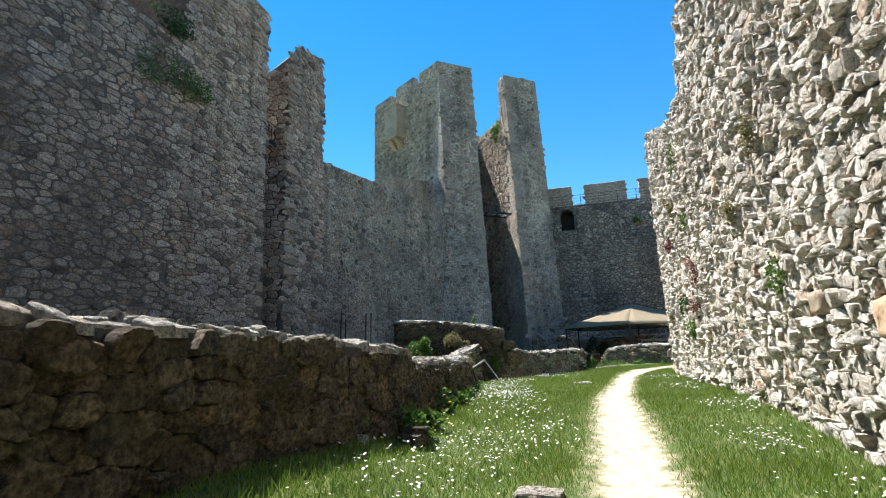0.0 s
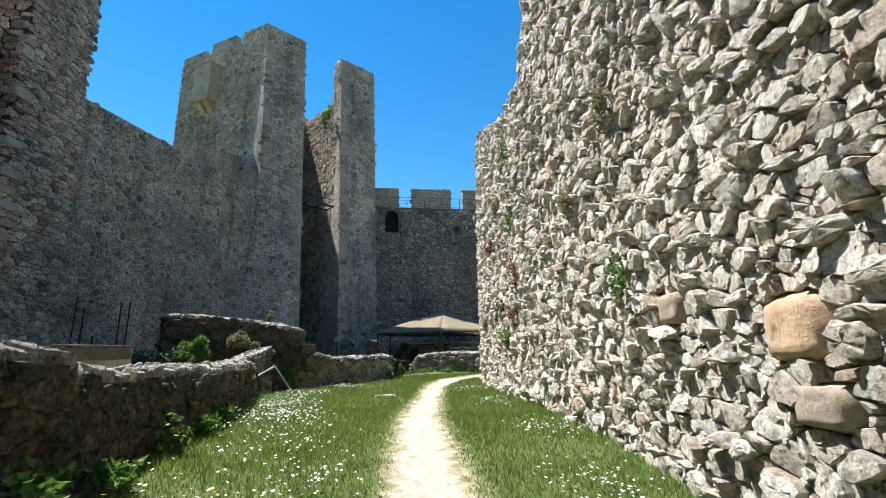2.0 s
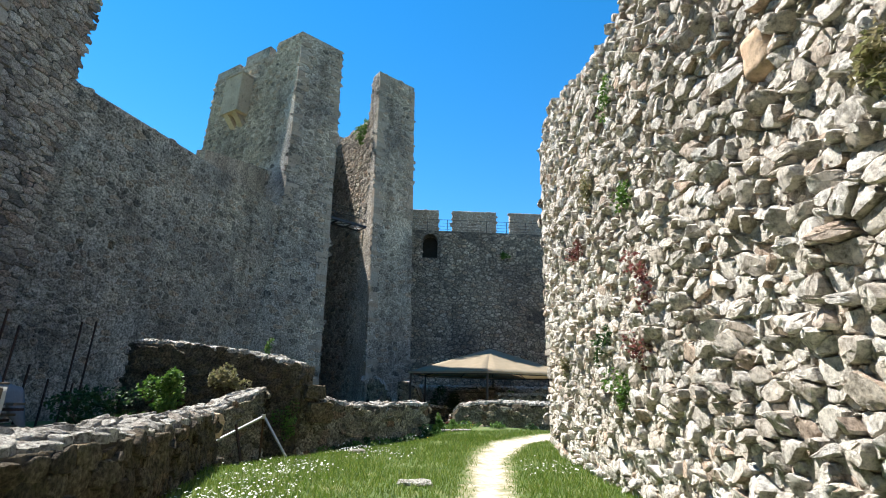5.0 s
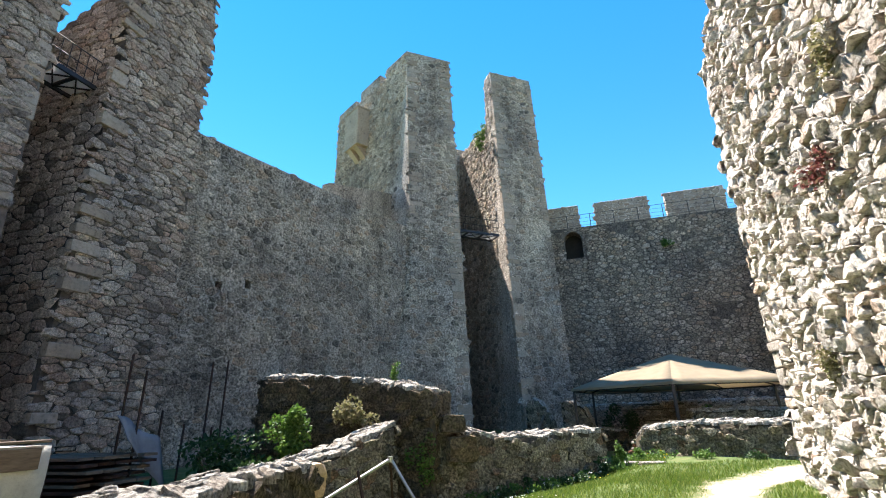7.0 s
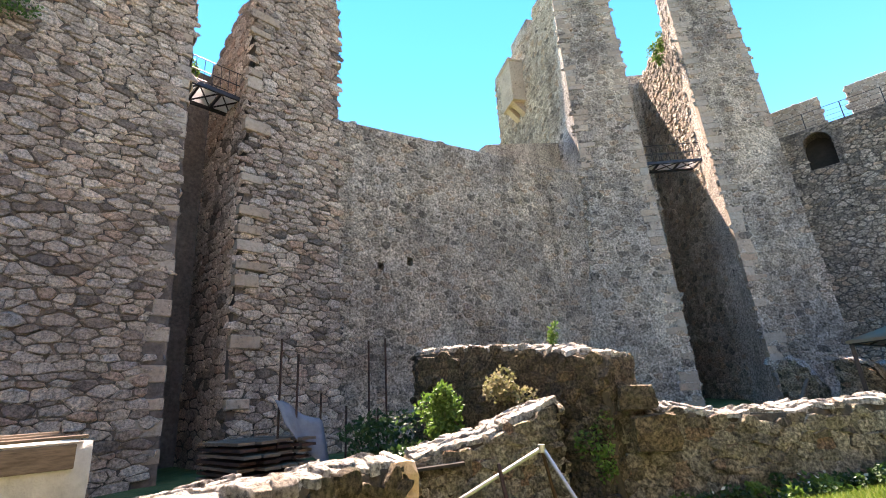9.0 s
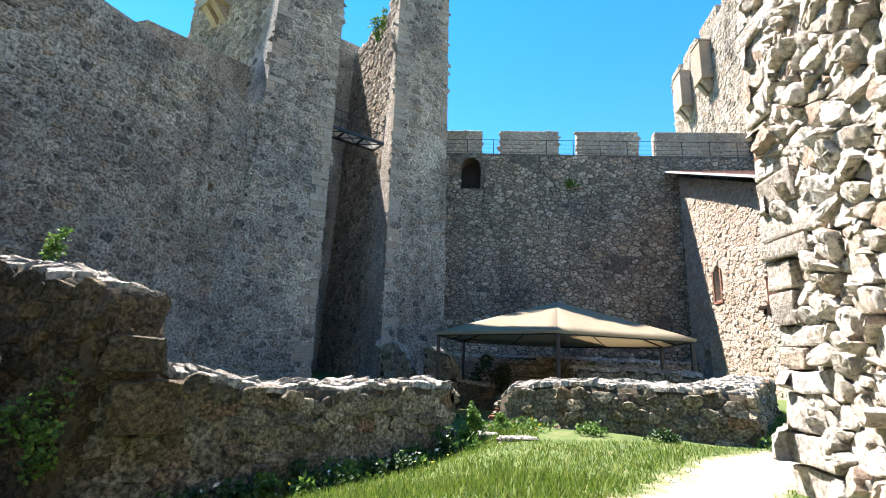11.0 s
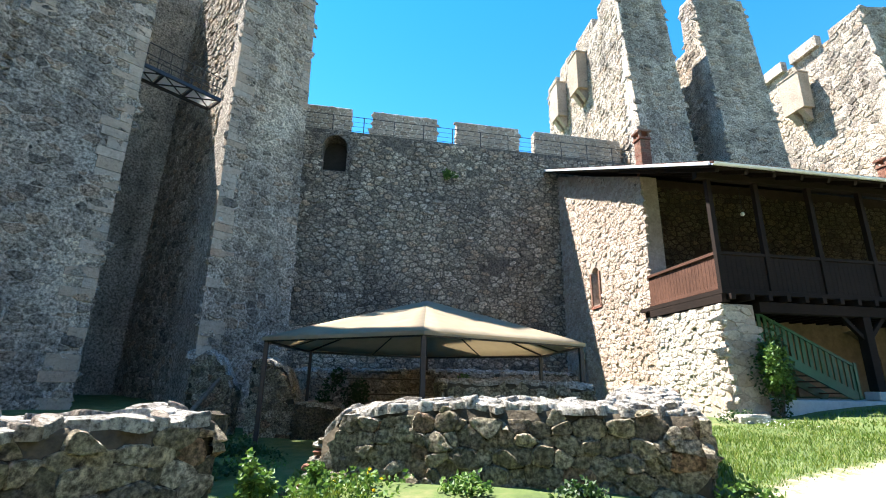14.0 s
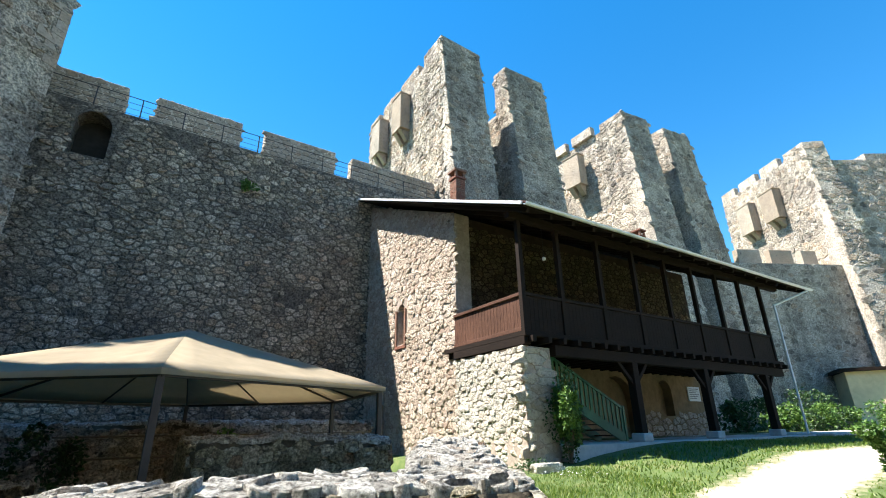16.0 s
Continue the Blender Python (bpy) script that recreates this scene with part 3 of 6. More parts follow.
n1 = (nS + 1) * (nZ + 1)
for i in range(nS):
    for j in range(nZ):
        a = i * (nZ + 1) + j
        fs.append((a, a + 1, a + nZ + 2, a + nZ + 1))
        fs.append((n1 + a, n1 + a + nZ + 1, n1 + a + nZ + 2, n1 + a + 1))
    t = i * (nZ + 1) + nZ
    fs.append((t, n1 + t, n1 + t + nZ + 1, t + nZ + 1))
for j in range(nZ):
    fs.append((j, n1 + j, n1 + j + 1, j + 1))
link("mortar_core", mesh_of("mortar_core", vs, fs, True), MORTAR_L, wall)
rubble(wall, rw_place, 0.05, 24, -0.3, 14, 0.205, 0.15, LIME, 11, keep=lambda s, z: z < rw_top(s) - 0.05 and not any(abs(s - a) < w * 0.55 and abs(z - c) < h * 0.55 for a, c, w, h, _ in BIG), proud=0.115, gap=0.01, fine=2,
       singles=lambda s, z: 11 < s < 18 and z < 3.0, jitter=0.49, sizes=0.95, drop=0.2)
# small chips wedged into the joints
rubble(wall, rw_place, 0.05, 22, -0.3, 6.5, 0.115, 0.082, LIME, 13, keep=lambda s, z: z < rw_top(s) - 0.05 and not any(abs(s - a) < w * 0.5 and abs(z - c) < h * 0.5 for a, c, w, h, _ in BIG), proud=0.05, gap=0.004, jitter=0.49, sizes=0.9, drop=0.1)
for k, (a, c, w, h, mt) in enumerate(BIG):
    # a worn block: flat face with softened, chipped borders
    n_i, n_j, pts = 9, 8, []
    for j in range(n_j):
        for i in range(n_i):
            u, v = 2 * i / (n_i - 1) - 1, 2 * j / (n_j - 1) - 1
            edge_ = max(abs(u), abs(v))
            du = 1 - 0.1 * v * v + 0.07 * noise.noise((k * 5.1, v * 1.5, u))
            dv = 1 - 0.1 * u * u + 0.07 * noise.noise((k * 3.7, u * 1.5, v + 4))
            deep = 0.11 - 0.16 * max(0, edge_ - 0.72) / 0.28 + 0.03 * noise.noise((u * 1.6, v * 1.6, k * 2.3))
            pts.append((a + u * w / 2 * du, c + v * h / 2 * dv, deep))
    p = np.array(pts)
    link("stone", mesh_of("stone", rw_place(p[:, 0], p[:, 1], p[:, 2]), [(j * n_i + i, j * n_i + i + 1, (j + 1) * n_i + i + 1, (j + 1) * n_i + i) for j in range(n_j - 1) for i in range(n_i - 1)], True), mt, wall)


def end_place(S, Z, H):
    return np.stack([3.42 + S, 22.72 + H, Z], 1)


rubble(wall, end_place, 0, 1.4, 0.1, 9.9, 0.42, 0.3, LIME, 12, proud=0.09, gap=0.006, fine=True)


rnd_c = random.Random(77)
z = 0.0
while z < 9.8:
    hgt = rnd_c.uniform(0.2, 0.4)
    dpt = rnd_c.uniform(0.3, 0.75)
    bm = box(3.33 + rnd_c.uniform(-0.04, 0.04), 3.36 + rnd_c.uniform(0.4, 0.75), 22.8 - dpt, 22.82 + rnd_c.uniform(-0.02, 0.05), z + 0.012, z + hgt - 0.012, 0.035)
    bmesh.ops.subdivide_edges(bm, edges=bm.edges[:], cuts=1, use_grid_fill=True)
    for v in bm.verts:
        v.co += Vector([noise.noise((v.co.x * 3 + k * 9, v.co.y * 3, v.co.z * 3)) * 0.045 for k in range(3)])
    part("corner_stone", bm, LIME, wall)
    z += hgt

# Castle walls and towers on the far side of the enclosure
def block(owner, name, low, high, material):
    bm = bmesh.new()
    add_prism(bm, low, high)
    return part(name, bm, material, owner)


def ring_at(pts, z, nrm=(0, 0), off=0.0):
    return [(p[0] + nrm[0] * off * k, p[1] + nrm[1] * off * k, z) for p, k in pts]


def curtain(name, label, p0, p1, top, thick, seed, batter=0.0, cell=(0.36, 0.24), singles=None, bare=0.15, material=None, base=-0.3, mortar=None, proud=0.03):
    wall = thing(name, label, "wall", kind="structure")
    d = Vector((p1[0] - p0[0], p1[1] - p0[1])).normalized()
    nrm = Vector((d.y, -d.x))
    o = batter * (top - base)
    low = [(p0[0] + nrm.x * o, p0[1] + nrm.y * o, base), (p1[0] + nrm.x * o, p1[1] + nrm.y * o, base), (p1[0] - nrm.x * thick, p1[1] - nrm.y * thick, base), (p0[0] - nrm.x * thick, p0[1] - nrm.y * thick, base)]
    high = [(p0[0], p0[1], top), (p1[0], p1[1], top), (p1[0] - nrm.x * thick, p1[1] - nrm.y * thick, top), (p0[0] - nrm.x * thick, p0[1] - nrm.y * thick, top)]
    core = block(wall, "mortar_core", low, high, mortar or MORTAR_G)
    return wall, core, flat_face(p0, p1, batter, top)


# west curtain, between the two open towers
C1A, C1B = (-14.56, 23.85), (-10.6, 36.8)
w1, core1, f1 = curtain("wall_west", "grey rubble castle curtain wall in shade, with putlog holes", C1A, C1B, 12.85, 2.2, 1)
holes1 = [(1.68, 6.7), (2.95, 7.0), (11.5, 8.1), (0.6, 9.3), (12.2, 5.2), (6.0, 4.2), (8.6, 10.2)]


def clear(holes, r=0.22):
    return lambda s, z: all(abs(s - a) > r or abs(z - c) > r for a, c in holes)


for s, z in holes1[:3]:
    q = f1(np.array([s - 0.14, s + 0.14]), np.array([z, z]), np.array([0.1, 0.1]))
    q2 = f1(np.array([s - 0.14, s + 0.14]), np.array([z, z]), np.array([-0.7, -0.7]))
    bm = bmesh.new()
    add_prism(bm, [(*q[0][:2], z - 0.17), (*q[1][:2], z - 0.17), (*q2[1][:2], z - 0.17), (*q2[0][:2], z - 0.17)],
              [(*q[0][:2], z + 0.17), (*q[1][:2], z + 0.17), (*q2[1][:2], z + 0.17), (*q2[0][:2], z + 0.17)])
    cut(core1, bm)
rubble(w1, f1, 0, reach(C1A, C1B), -0.2, 12.8, 0.34, 0.22, GREY, 21, keep=clear(holes1[:3]), proud=0.05, gap=0.014, bare=0.16, sizes=0.95, jitter=0.48, drop=0.15,
       singles=lambda s, z: 1 < s < 9 and 2.5 < z < 6)

# south-west curtain, and behind it an unseen tall keep added for its shadow
C0A, C0B = (-14.32, -18), (-14.26, 13.1)
w0, core0, f0 = curtain("wall_southwest", "brown-grey rubble castle wall in shade", C0A, C0B, 13.6, 2.2, 2, mortar=MORTAR_D)
rubble(w0, f0, 14, reach(C0A, C0B), 0, 13.5, 0.4, 0.2, PINK, 22, proud=0.04, gap=0.006, sizes=0.9,
       singles=lambda s, z: s > 24 and 3 < z < 8)
keep_tower = thing("keep_tower", "tall closed keep beyond the shaded wall, unseen, added for its shadow", "tower", kind="structure")
block(keep_tower, "tower_body", [(-25, -9, -0.5), (-15.6, -9, -0.5), (-15.6, 10.2, -0.5), (-25, 10.2, -0.5)], [(-25, -9, 27), (-15.8, -9, 27), (-15.8, 10.2, 27), (-25, 10.2, 27)], MORTAR_G)

# first open tower: two spurs with a dark slot between them
tower_a = thing("gate_tower", "shaded rubble tower open to the yard, two tall spurs with a dark slot", "tower", kind="structure")
P1A, P1B = (-14.35, 13.1), (-14.25, 17.95)
block(tower_a, "spur_wall", [(-14.2, 13.1, -0.3), (-14.1, 18.35, -0.3), (-23, 18.35, -0.3), (-23, 13.1, -0.3)], [(-14.35, 13.1, 18.7), (-14.3, 17.9, 18.7), (-23, 17.9, 20), (-23, 13.1, 20)], MORTAR_D)
rubble(tower_a, flat_face((-14.32, 13.1), (-14.23, 18.0), 0.008, 20), 0, 4.9, 0, 18.6, 0.4, 0.2, PINK, 23, proud=0.04, gap=0.006, sizes=0.9,
       singles=lambda s, z: 2 < z < 8)
rubble(tower_a, flat_face((-14.3, 18.05), (-22, 18.05), 0.01, 20), 0, 7, 0, 18.6, 0.5, 0.3, PINK, 24, proud=0.03, gap=0.007)
bm = bmesh.new()
top = [(-14.55, 20.3, 17.7), (-14.55, 21.2, 18.9), (-14.6, 23.7, 19.7), (-19, 23.8, 18.6), (-22, 23.8, 17.4), (-22, 20.1, 14.2), (-18, 20.1, 15.0), (-16, 20.1, 16.7)]
low = [(-14.35, 19.95, -0.3), (-14.35, 21.1, -0.3), (-14.4, 23.9, -0.3), (-19, 23.9, -0.3), (-22, 23.9, -0.3), (-22, 19.95, -0.3), (-18, 19.95, -0.3), (-16, 19.95, -0.3)]
add_prism(bm, low, top)
part("spur_wall", bm, MORTAR_D, tower_a)
rubble(tower_a, flat_face((-14.4, 19.98), (-14.5, 23.8), 0.008, 18.6), 0, 3.82, 0, 19.6, 0.4, 0.2, PINK, 25, proud=0.04, gap=0.006, sizes=0.9, singles=lambda s, z: 1 < z < 8,
       keep=lambda s, z: z < min(17.6 + s * 1.3, 18.6 + s * 0.27))
rubble(tower_a, flat_face((-21, 19.98), (-14.4, 19.98), 0.002, 18), 0, 6.6, 0, 18, 0.5, 0.3, PINK, 26, proud=0.03, gap=0.012, keep=lambda s, z: z < 14 + s * 0.5)
rubble(tower_a, flat_face((-14.55, 23.82), (-21, 23.82)), 0, 6, 12.9, 18.4, 0.45, 0.28, PINK, 27, proud=0.015, gap=0.012)
block(tower_a, "back_wall", [(-22, 13.2, -0.3), (-18, 13.2, -0.3), (-18, 23.8, -0.3), (-22, 23.8, -0.3)], [(-22, 13.2, 15), (-18, 13.2, 15), (-18, 23.8, 15), (-22, 23.8, 15)], MORTAR_D)
# dressed corner stones
qr = random.Random(4)
for k in range(30):
    z = 0.5 + k * 0.6 + qr.uniform(-0.1, 0.1)
    w, hq = qr.uniform(0.4, 1.0), qr.uniform(0.25, 0.48)
    xa, xb = -14.33 + 0.008 * (18.6 - z), -14.24 + 0.008 * (20 - z)
    if qr.random() < 0.7:
        part("corner_stone", box(xa - 0.3, xa, 19.93, 19.93 + w * 1.2, z, z + hq, 0.04), ASHLAR, tower_a)
    yb = 18.35 - 0.45 * z / 19
    if qr.random() < 0.55 or z > 9:
        part("corner_stone", box(xb - 0.3, xb, yb - w, yb + 0.02, z + 0.1, z + 0.1 + hq, 0.04), ASHLAR, tower_a)


# open towers with stepped heads along the north side
def spur(owner, tl, tr, ztop, batter, head, back, low_top, seed, left_dir, right_dir, cell=(0.38, 0.26), left=True, right=False, singles=None, skew=0.0):
    """A battered spur wall: front from tl to tr, a tall head, and a lower wall behind; skew: how far it leans sideways for each metre down."""
    d = Vector((tr[0] - tl[0], tr[1] - tl[1])).normalized()
    n = Vector((d.y, -d.x))
    o = batter * (ztop + 0.5)
    L, R = Vector(left_dir), Vector(right_dir)
    P, Q = Vector(tl), Vector(tr)

    def solid(name, a0, a1, top):
        ring_top = [P + L * a0, Q + R * a0, Q + R * a1, P + L * a1]
        ring_low = [p + n * (o * (top + 0.5) / (ztop + 0.5) if i in (0, 1) and a0 == 0 else 0) + d * skew * (top + 0.5) for i, p in enumerate(ring_top)]
        block(owner, name, [(p.x, p.y, -0.5) for p in ring_low], [(p.x, p.y, top) for p in ring_top], MORTAR_G)
    solid("spur_wall", 0, head, ztop)
    solid("spur_wall", head, back, low_top)
    front = flat_face(tl, tr, batter, ztop, skew)
    rubble(owner, front, 0, reach(tl, tr), 0, ztop - 0.05, *cell, GREY, seed, proud=0.045, gap=0.014, bare=0.16, sizes=0.95, jitter=0.48, drop=0.12, singles=singles)
    if left:
        bk = P + L * back
        flat = flat_face(bk, P)

        def side(S, Z, H):
            lean = skew * (ztop - Z)
            return flat(S, Z, H) + np.stack([d.x * lean, d.y * lean, 0 * Z], 1)
        rubble(owner, side, 0, back, 0, ztop - 0.05, cell[0] * 1.1, cell[1] * 1.1, GREY, seed + 1, proud=0.05, gap=0.014,
               keep=lambda s, z: z < (ztop - 0.1 if s > back - head else low_top - 0.1))
    if right:
        rubble(owner, flat_face(Q, Q + R * back), 0, back, 0, ztop - 0.05, cell[0] * 1.2, cell[1] * 1.2, GREY, seed + 3, proud=0.028, gap=0.02,
               keep=lambda s, z: z < (ztop - 0.1 if s < head else low_top - 0.1))


def merlon(owner, a, b, n, z0, z1, thick=0.6, material=None):
    """A battlement block along a -> b, standing back by n."""
    t = Vector(n) * thick
    low = [(a[0], a[1], z0), (b[0], b[1], z0), (b[0] + t.x, b[1] + t.y, z0), (a[0] + t.x, a[1] + t.y, z0)]
    bm = bmesh.new()
    add_prism(bm, low, [(x, y, z1) for x, y, _ in low])
    bmesh.ops.bevel(bm, geom=bm.edges[:], offset=0.03, segments=1, affect="EDGES")
    return part("merlon", bm, material or MORTAR_G, owner)


def hanging_box(owner, at, along, out, w, h, deep):
    """A box machicolation on two corbels, proud of a wall by deep."""
    a, o, p = Vector((*along, 0)), Vector((*out, 0)), Vector(at)
    bm = bmesh.new()
    r = [p, p + a * w, p + a * w + o * deep, p + o * deep]
    add_prism(bm, r, [q + Vector((0, 0, h)) for q in r])
    body = part("machicolation", bm, ASHLAR, owner, "sandstone box hanging from the tower wall")
    for k in (0.15, 0.62):
        bm = bmesh.new()
        c = p + a * w * k
        ww = a * w * 0.25
        add_prism(bm, [c - Vector((0, 0, 0.9)), c + ww - Vector((0, 0, 0.9)), c + ww + o * 0.15 - Vector((0, 0, 0.9)), c + o * 0.15 - Vector((0, 0, 0.9))],
                  [c - Vector((0, 0, 0.004)), c + ww - Vector((0, 0, 0.004)), c + ww + o * deep * 0.9 - Vector((0, 0, 0.004)), c + o * deep * 0.9 - Vector((0, 0, 0.004))])
        part("corbel", bm, ASHLAR, body)
    bm = bmesh.new()
    e = 0.06
    r = [p - a * e, p + a * (w + e), p + a * (w + e) + o * (deep + e), p - a * e + o * (deep + e)]
    add_prism(bm, [q + Vector((0, 0, h + 0.003)) for q in r], [q + Vector((0, 0, h + 0.12)) for q in r])
    part("cover_slab", bm, ASHLAR, body)


SB = Vector((-0.86, 0.51)).normalized()
NB = Vector((0.62, -0.785)).normalized()
tower_b = thing("open_tower", "tall grey rubble tower open to the yard, with stepped battlements", "tower", group="open towers", kind="structure")
spur(tower_b, (-11.15, 37.95), (-8.5, 40.13), 27.85, 0.088, 2.7, 10.2, 27.0, 31, SB, -NB, singles=lambda s, z: 2 < z < 12, skew=-0.016)
spur(tower_b, (-5.75, 42.66), (-2.9, 44.91), 28.0, 0.088, 1.1, 10, 23.9, 35, -NB, -NB, singles=lambda s, z: 2 < z < 12, skew=-0.026)


def quoins(owner, corner, along, out, batter, ztop, z0, seed, skew=0.0):
    """Squared corner stones up a battered edge; along: the way from the corner over the face."""
    q, c, a, n = random.Random(seed), Vector(corner), Vector(along).normalized(), Vector(out)
    z = z0
    while z < ztop - 0.5:
        h, w = q.uniform(0.28, 0.5), q.uniform(0.35, 0.95)
        if q.random() < 0.75:
            ring = []
            for zz in (z, z + h - 0.02):
                p = c + n * (batter * (ztop - zz) + q.uniform(0.035, 0.05)) + a * (skew * (ztop - zz) - 0.015)
                ring.append([(v.x, v.y, zz) for v in (p, p + a * w, p + a * w - n * 0.3, p - n * 0.3)])
            block(owner, "corner_stone", ring[0], ring[1], ASHLAR)
        z += h


FB = Vector((2.8, 2.3)).normalized()
FB2 = Vector((3.1, 2.45)).normalized()
quoins(tower_b, (-8.5, 40.13), -FB, (FB.y, -FB.x), 0.088, 27.85, 0.5, 301, 0.016)
quoins(tower_b, (-11.15, 37.95), FB, (FB.y, -FB.x), 0.088, 27.85, 13.2, 302, -0.016)
quoins(tower_b, (-5.75, 42.66), FB2, (FB2.y, -FB2.x), 0.088, 28.0, 0.5, 303, -0.026)
quoins(tower_b, (-2.9, 44.91), -FB2, (FB2.y, -FB2.x), 0.088, 28.0, 14.4, 304, 0.026)
sb0 = Vector((-11.15, 37.95))
for a, b2, z1 in ((3.6, 6.5, 27.95), (7.3, 10.2, 27.6)):
    p, q = sb0 + SB * a, sb0 + SB * b2
    merlon(tower_b, p, q, -Vector((-0.51, -0.86)), 27.0, z1)
bw0, bw1 = Vector((-8.35, 40.25)) - NB * 6.8, Vector((-5.95, 42.5)) - NB * 6.8
block(tower_b, "back_wall", [(bw0.x - 2, bw0.y - 1.6, -0.5), (bw1.x + 1, bw1.y + 0.8, -0.5), (bw1.x, bw1.y + 3, -0.5), (bw0.x - 2, bw0.y + 3, -0.5)],
      [(bw0.x - 2, bw0.y - 1.6, 24.6), (bw1.x + 1, bw1.y + 0.8, 24.6), (bw1.x, bw1.y + 3, 24.6), (bw0.x - 2, bw0.y + 3, 24.6)], MORTAR_G)
hp = sb0 + SB * 5.0
hanging_box(tower_b, (hp.x, hp.y, 21.9), SB, (-0.51, -0.86), 2.0, 3.3, 1.1)
def b_plane(z):
    return -36.9 + 0.088 * (27.85 - z)


c1d = (Vector(C1B) - Vector(C1A)).normalized()


def meet(z):
    t = (b_plane(z) - Vector(C1A).dot(NB)) / c1d.dot(NB)
    return Vector(C1A) + c1d * t


I0, I1 = meet(-0.5), meet(13.0)
L0, L1 = Vector((-11.15, 37.95)) + NB * 0.088 * 28.35, Vector((-11.15, 37.95)) + NB * 0.088 * 14.85
foot_low = [I0 - c1d * 0.02, L0 + (L0 - I0).normalized() * 0.3, L0 - NB * 2, I0 - NB * 2]
foot_high = [I1, L1 + (L0 - I0).normalized() * 0.3, L1 - NB * 2, I1 - NB * 2]
block(tower_b, "spur_foot", [(v.x, v.y, -0.5) for v in foot_low], [(v.x, v.y, 13.0) for v in foot_high], MORTAR_G)
foot_w = (L0 - I0).length
rubble(tower_b, flat_face(L0 - (L0 - I0), L0, 0.088, -0.5), 0, foot_w, 0, 12.9, 0.36, 0.24, GREY, 39, proud=0.045, gap=0.014, bare=0.16, sizes=0.95, jitter=0.48, drop=0.12, keep=lambda s, z: s > foot_w * (1 - (1 - 0.2) * (13 - z) / 13) - 0.1 * 0 - foot_w * 0.2)
# sandstone stair wall that climbs from the west curtain to the tower
block(tower_b, "stair_wall", [(-14.9, 33.5, 12.8), (-14.3, 33.4, 12.8), (-12.6, 38.6, 12.8), (-13.4, 38.8, 12.8)], [(-14.9, 33.5, 15.1), (-14.3, 33.4, 15.1), (-12.6, 38.6, 16.4), (-13.4, 38.8, 16.4)], GREY)

# north curtain with walkway and merlons
C2A, C2B = (-3.4, 44.85), (24, 45.9)
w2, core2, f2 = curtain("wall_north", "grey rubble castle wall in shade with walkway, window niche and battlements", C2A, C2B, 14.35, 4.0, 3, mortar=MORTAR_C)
bm = arch_cutter(-0.98, 1.25, 12.0, 14.05, 44.4, 46.2)
cut(core2, bm)
rubble(w2, f2, 0.2, reach(C2A, C2B), 0, 14.2, 0.33, 0.19, GREY, 41, keep=lambda s, z: not (1.7 < s < 3.3 and 11.9 < z < 14.12), proud=0.055, gap=0.012, bare=0.08, sizes=0.95, jitter=0.48, drop=0.15,
       singles=lambda s, z: 3 < s < 11 and 4 < z < 8)
# black panel holds the niche's inner shade
part("window_back", box(-1.75, -0.2, 45.9, 46.3, 11.8, 14.2), DARK, w2)
spans = [(-3.2, -0.35), (0.85, 4.75), (5.95, 9.95), (11.0, 16.9)]
for a, b2 in spans:
    merlon(w2, (a, 46.95 + 0.03 * a), (b2, 46.95 + 0.03 * b2), (0, 1), 14.35, 16.95, 0.7, MORTAR_G)
    rubble(w2, flat_face((a, 46.95 + 0.03 * a), (b2, 46.95 + 0.03 * b2)), 0, b2 - a, 14.4, 16.9, 0.4, 0.26, ASHLAR, 42 + int(a), proud=0.02, gap=0.012)
for s0_, s1_ in ((-0.35, 0.85), (4.75, 5.95), (9.95, 11.0)):
    merlon(w2, (s0_, 46.95 + 0.03 * s0_), (s1_, 46.95 + 0.03 * s1_), (0, 1), 14.35, 15.0, 0.7, MORTAR_G)

# open towers further along
tower_c = thing("open_tower", "sunlit pale rubble tower with stepped battlements and two hanging boxes", "tower", group="open towers", kind="structure")
spur(tower_c, (17.1, 46.6), (20.75, 46.8), 29.2, 0.095, 2.6, 13, 28.1, 51, (0.02, 1), (0, 1), cell=(0.45, 0.31))
spur(tower_c, (23.3, 46.7), (27.3, 46.6), 29.2, 0.095, 1.4, 12, 25.3, 55, (-0.02, 1), (0, 1), cell=(0.45, 0.31))
for a, b2 in ((3.5, 6.4), (7.3, 10.0), (10.9, 13)):
    merlon(tower_c, (17.1 + 0.02 * a, 46.6 + a), (17.1 + 0.02 * b2, 46.6 + b2), (1, 0), 28.1, 29.1)
    rubble(tower_c, flat_face((17.1 + 0.02 * b2, 46.6 + b2), (17.1 + 0.02 * a, 46.6 + a)), 0, b2 - a, 28.1, 29.05, 0.45, 0.3, GREY, 57 + int(a), proud=0.03, gap=0.012)
hanging_box(tower_c, (17.15, 51.4, 23.7), (0, 1), (-1, 0), 1.5, 3.2, 0.85)
hanging_box(tower_c, (17.2, 55.4, 23.7), (0, 1), (-1, 0), 1.5, 3.2, 0.85)
block(tower_c, "back_wall", [(20, 56, -0.5), (23, 56, -0.5), (23, 59, -0.5), (20, 59, -0.5)], [(20, 56, 24), (23, 56, 24), (23, 59, 24), (20, 59, 24)], MORTAR_G)

C3A, C3B = (24, 45.6), (46.5, 44.6)
w3, core3, f3 = curtain("wall_north_far", "far grey castle wall behind the house", C3A, C3B, 14.6, 3.0, 4)
rubble(w3, f3, 0, reach(C3A, C3B), 5, 14.5, 0.5, 0.34, GREY, 61, proud=0.035, gap=0.018, bare=0.1)
tower_d = thing("open_tower", "sunlit pale rubble tower with stepped battlements and a hanging box", "tower", group="open towers", kind="structure")
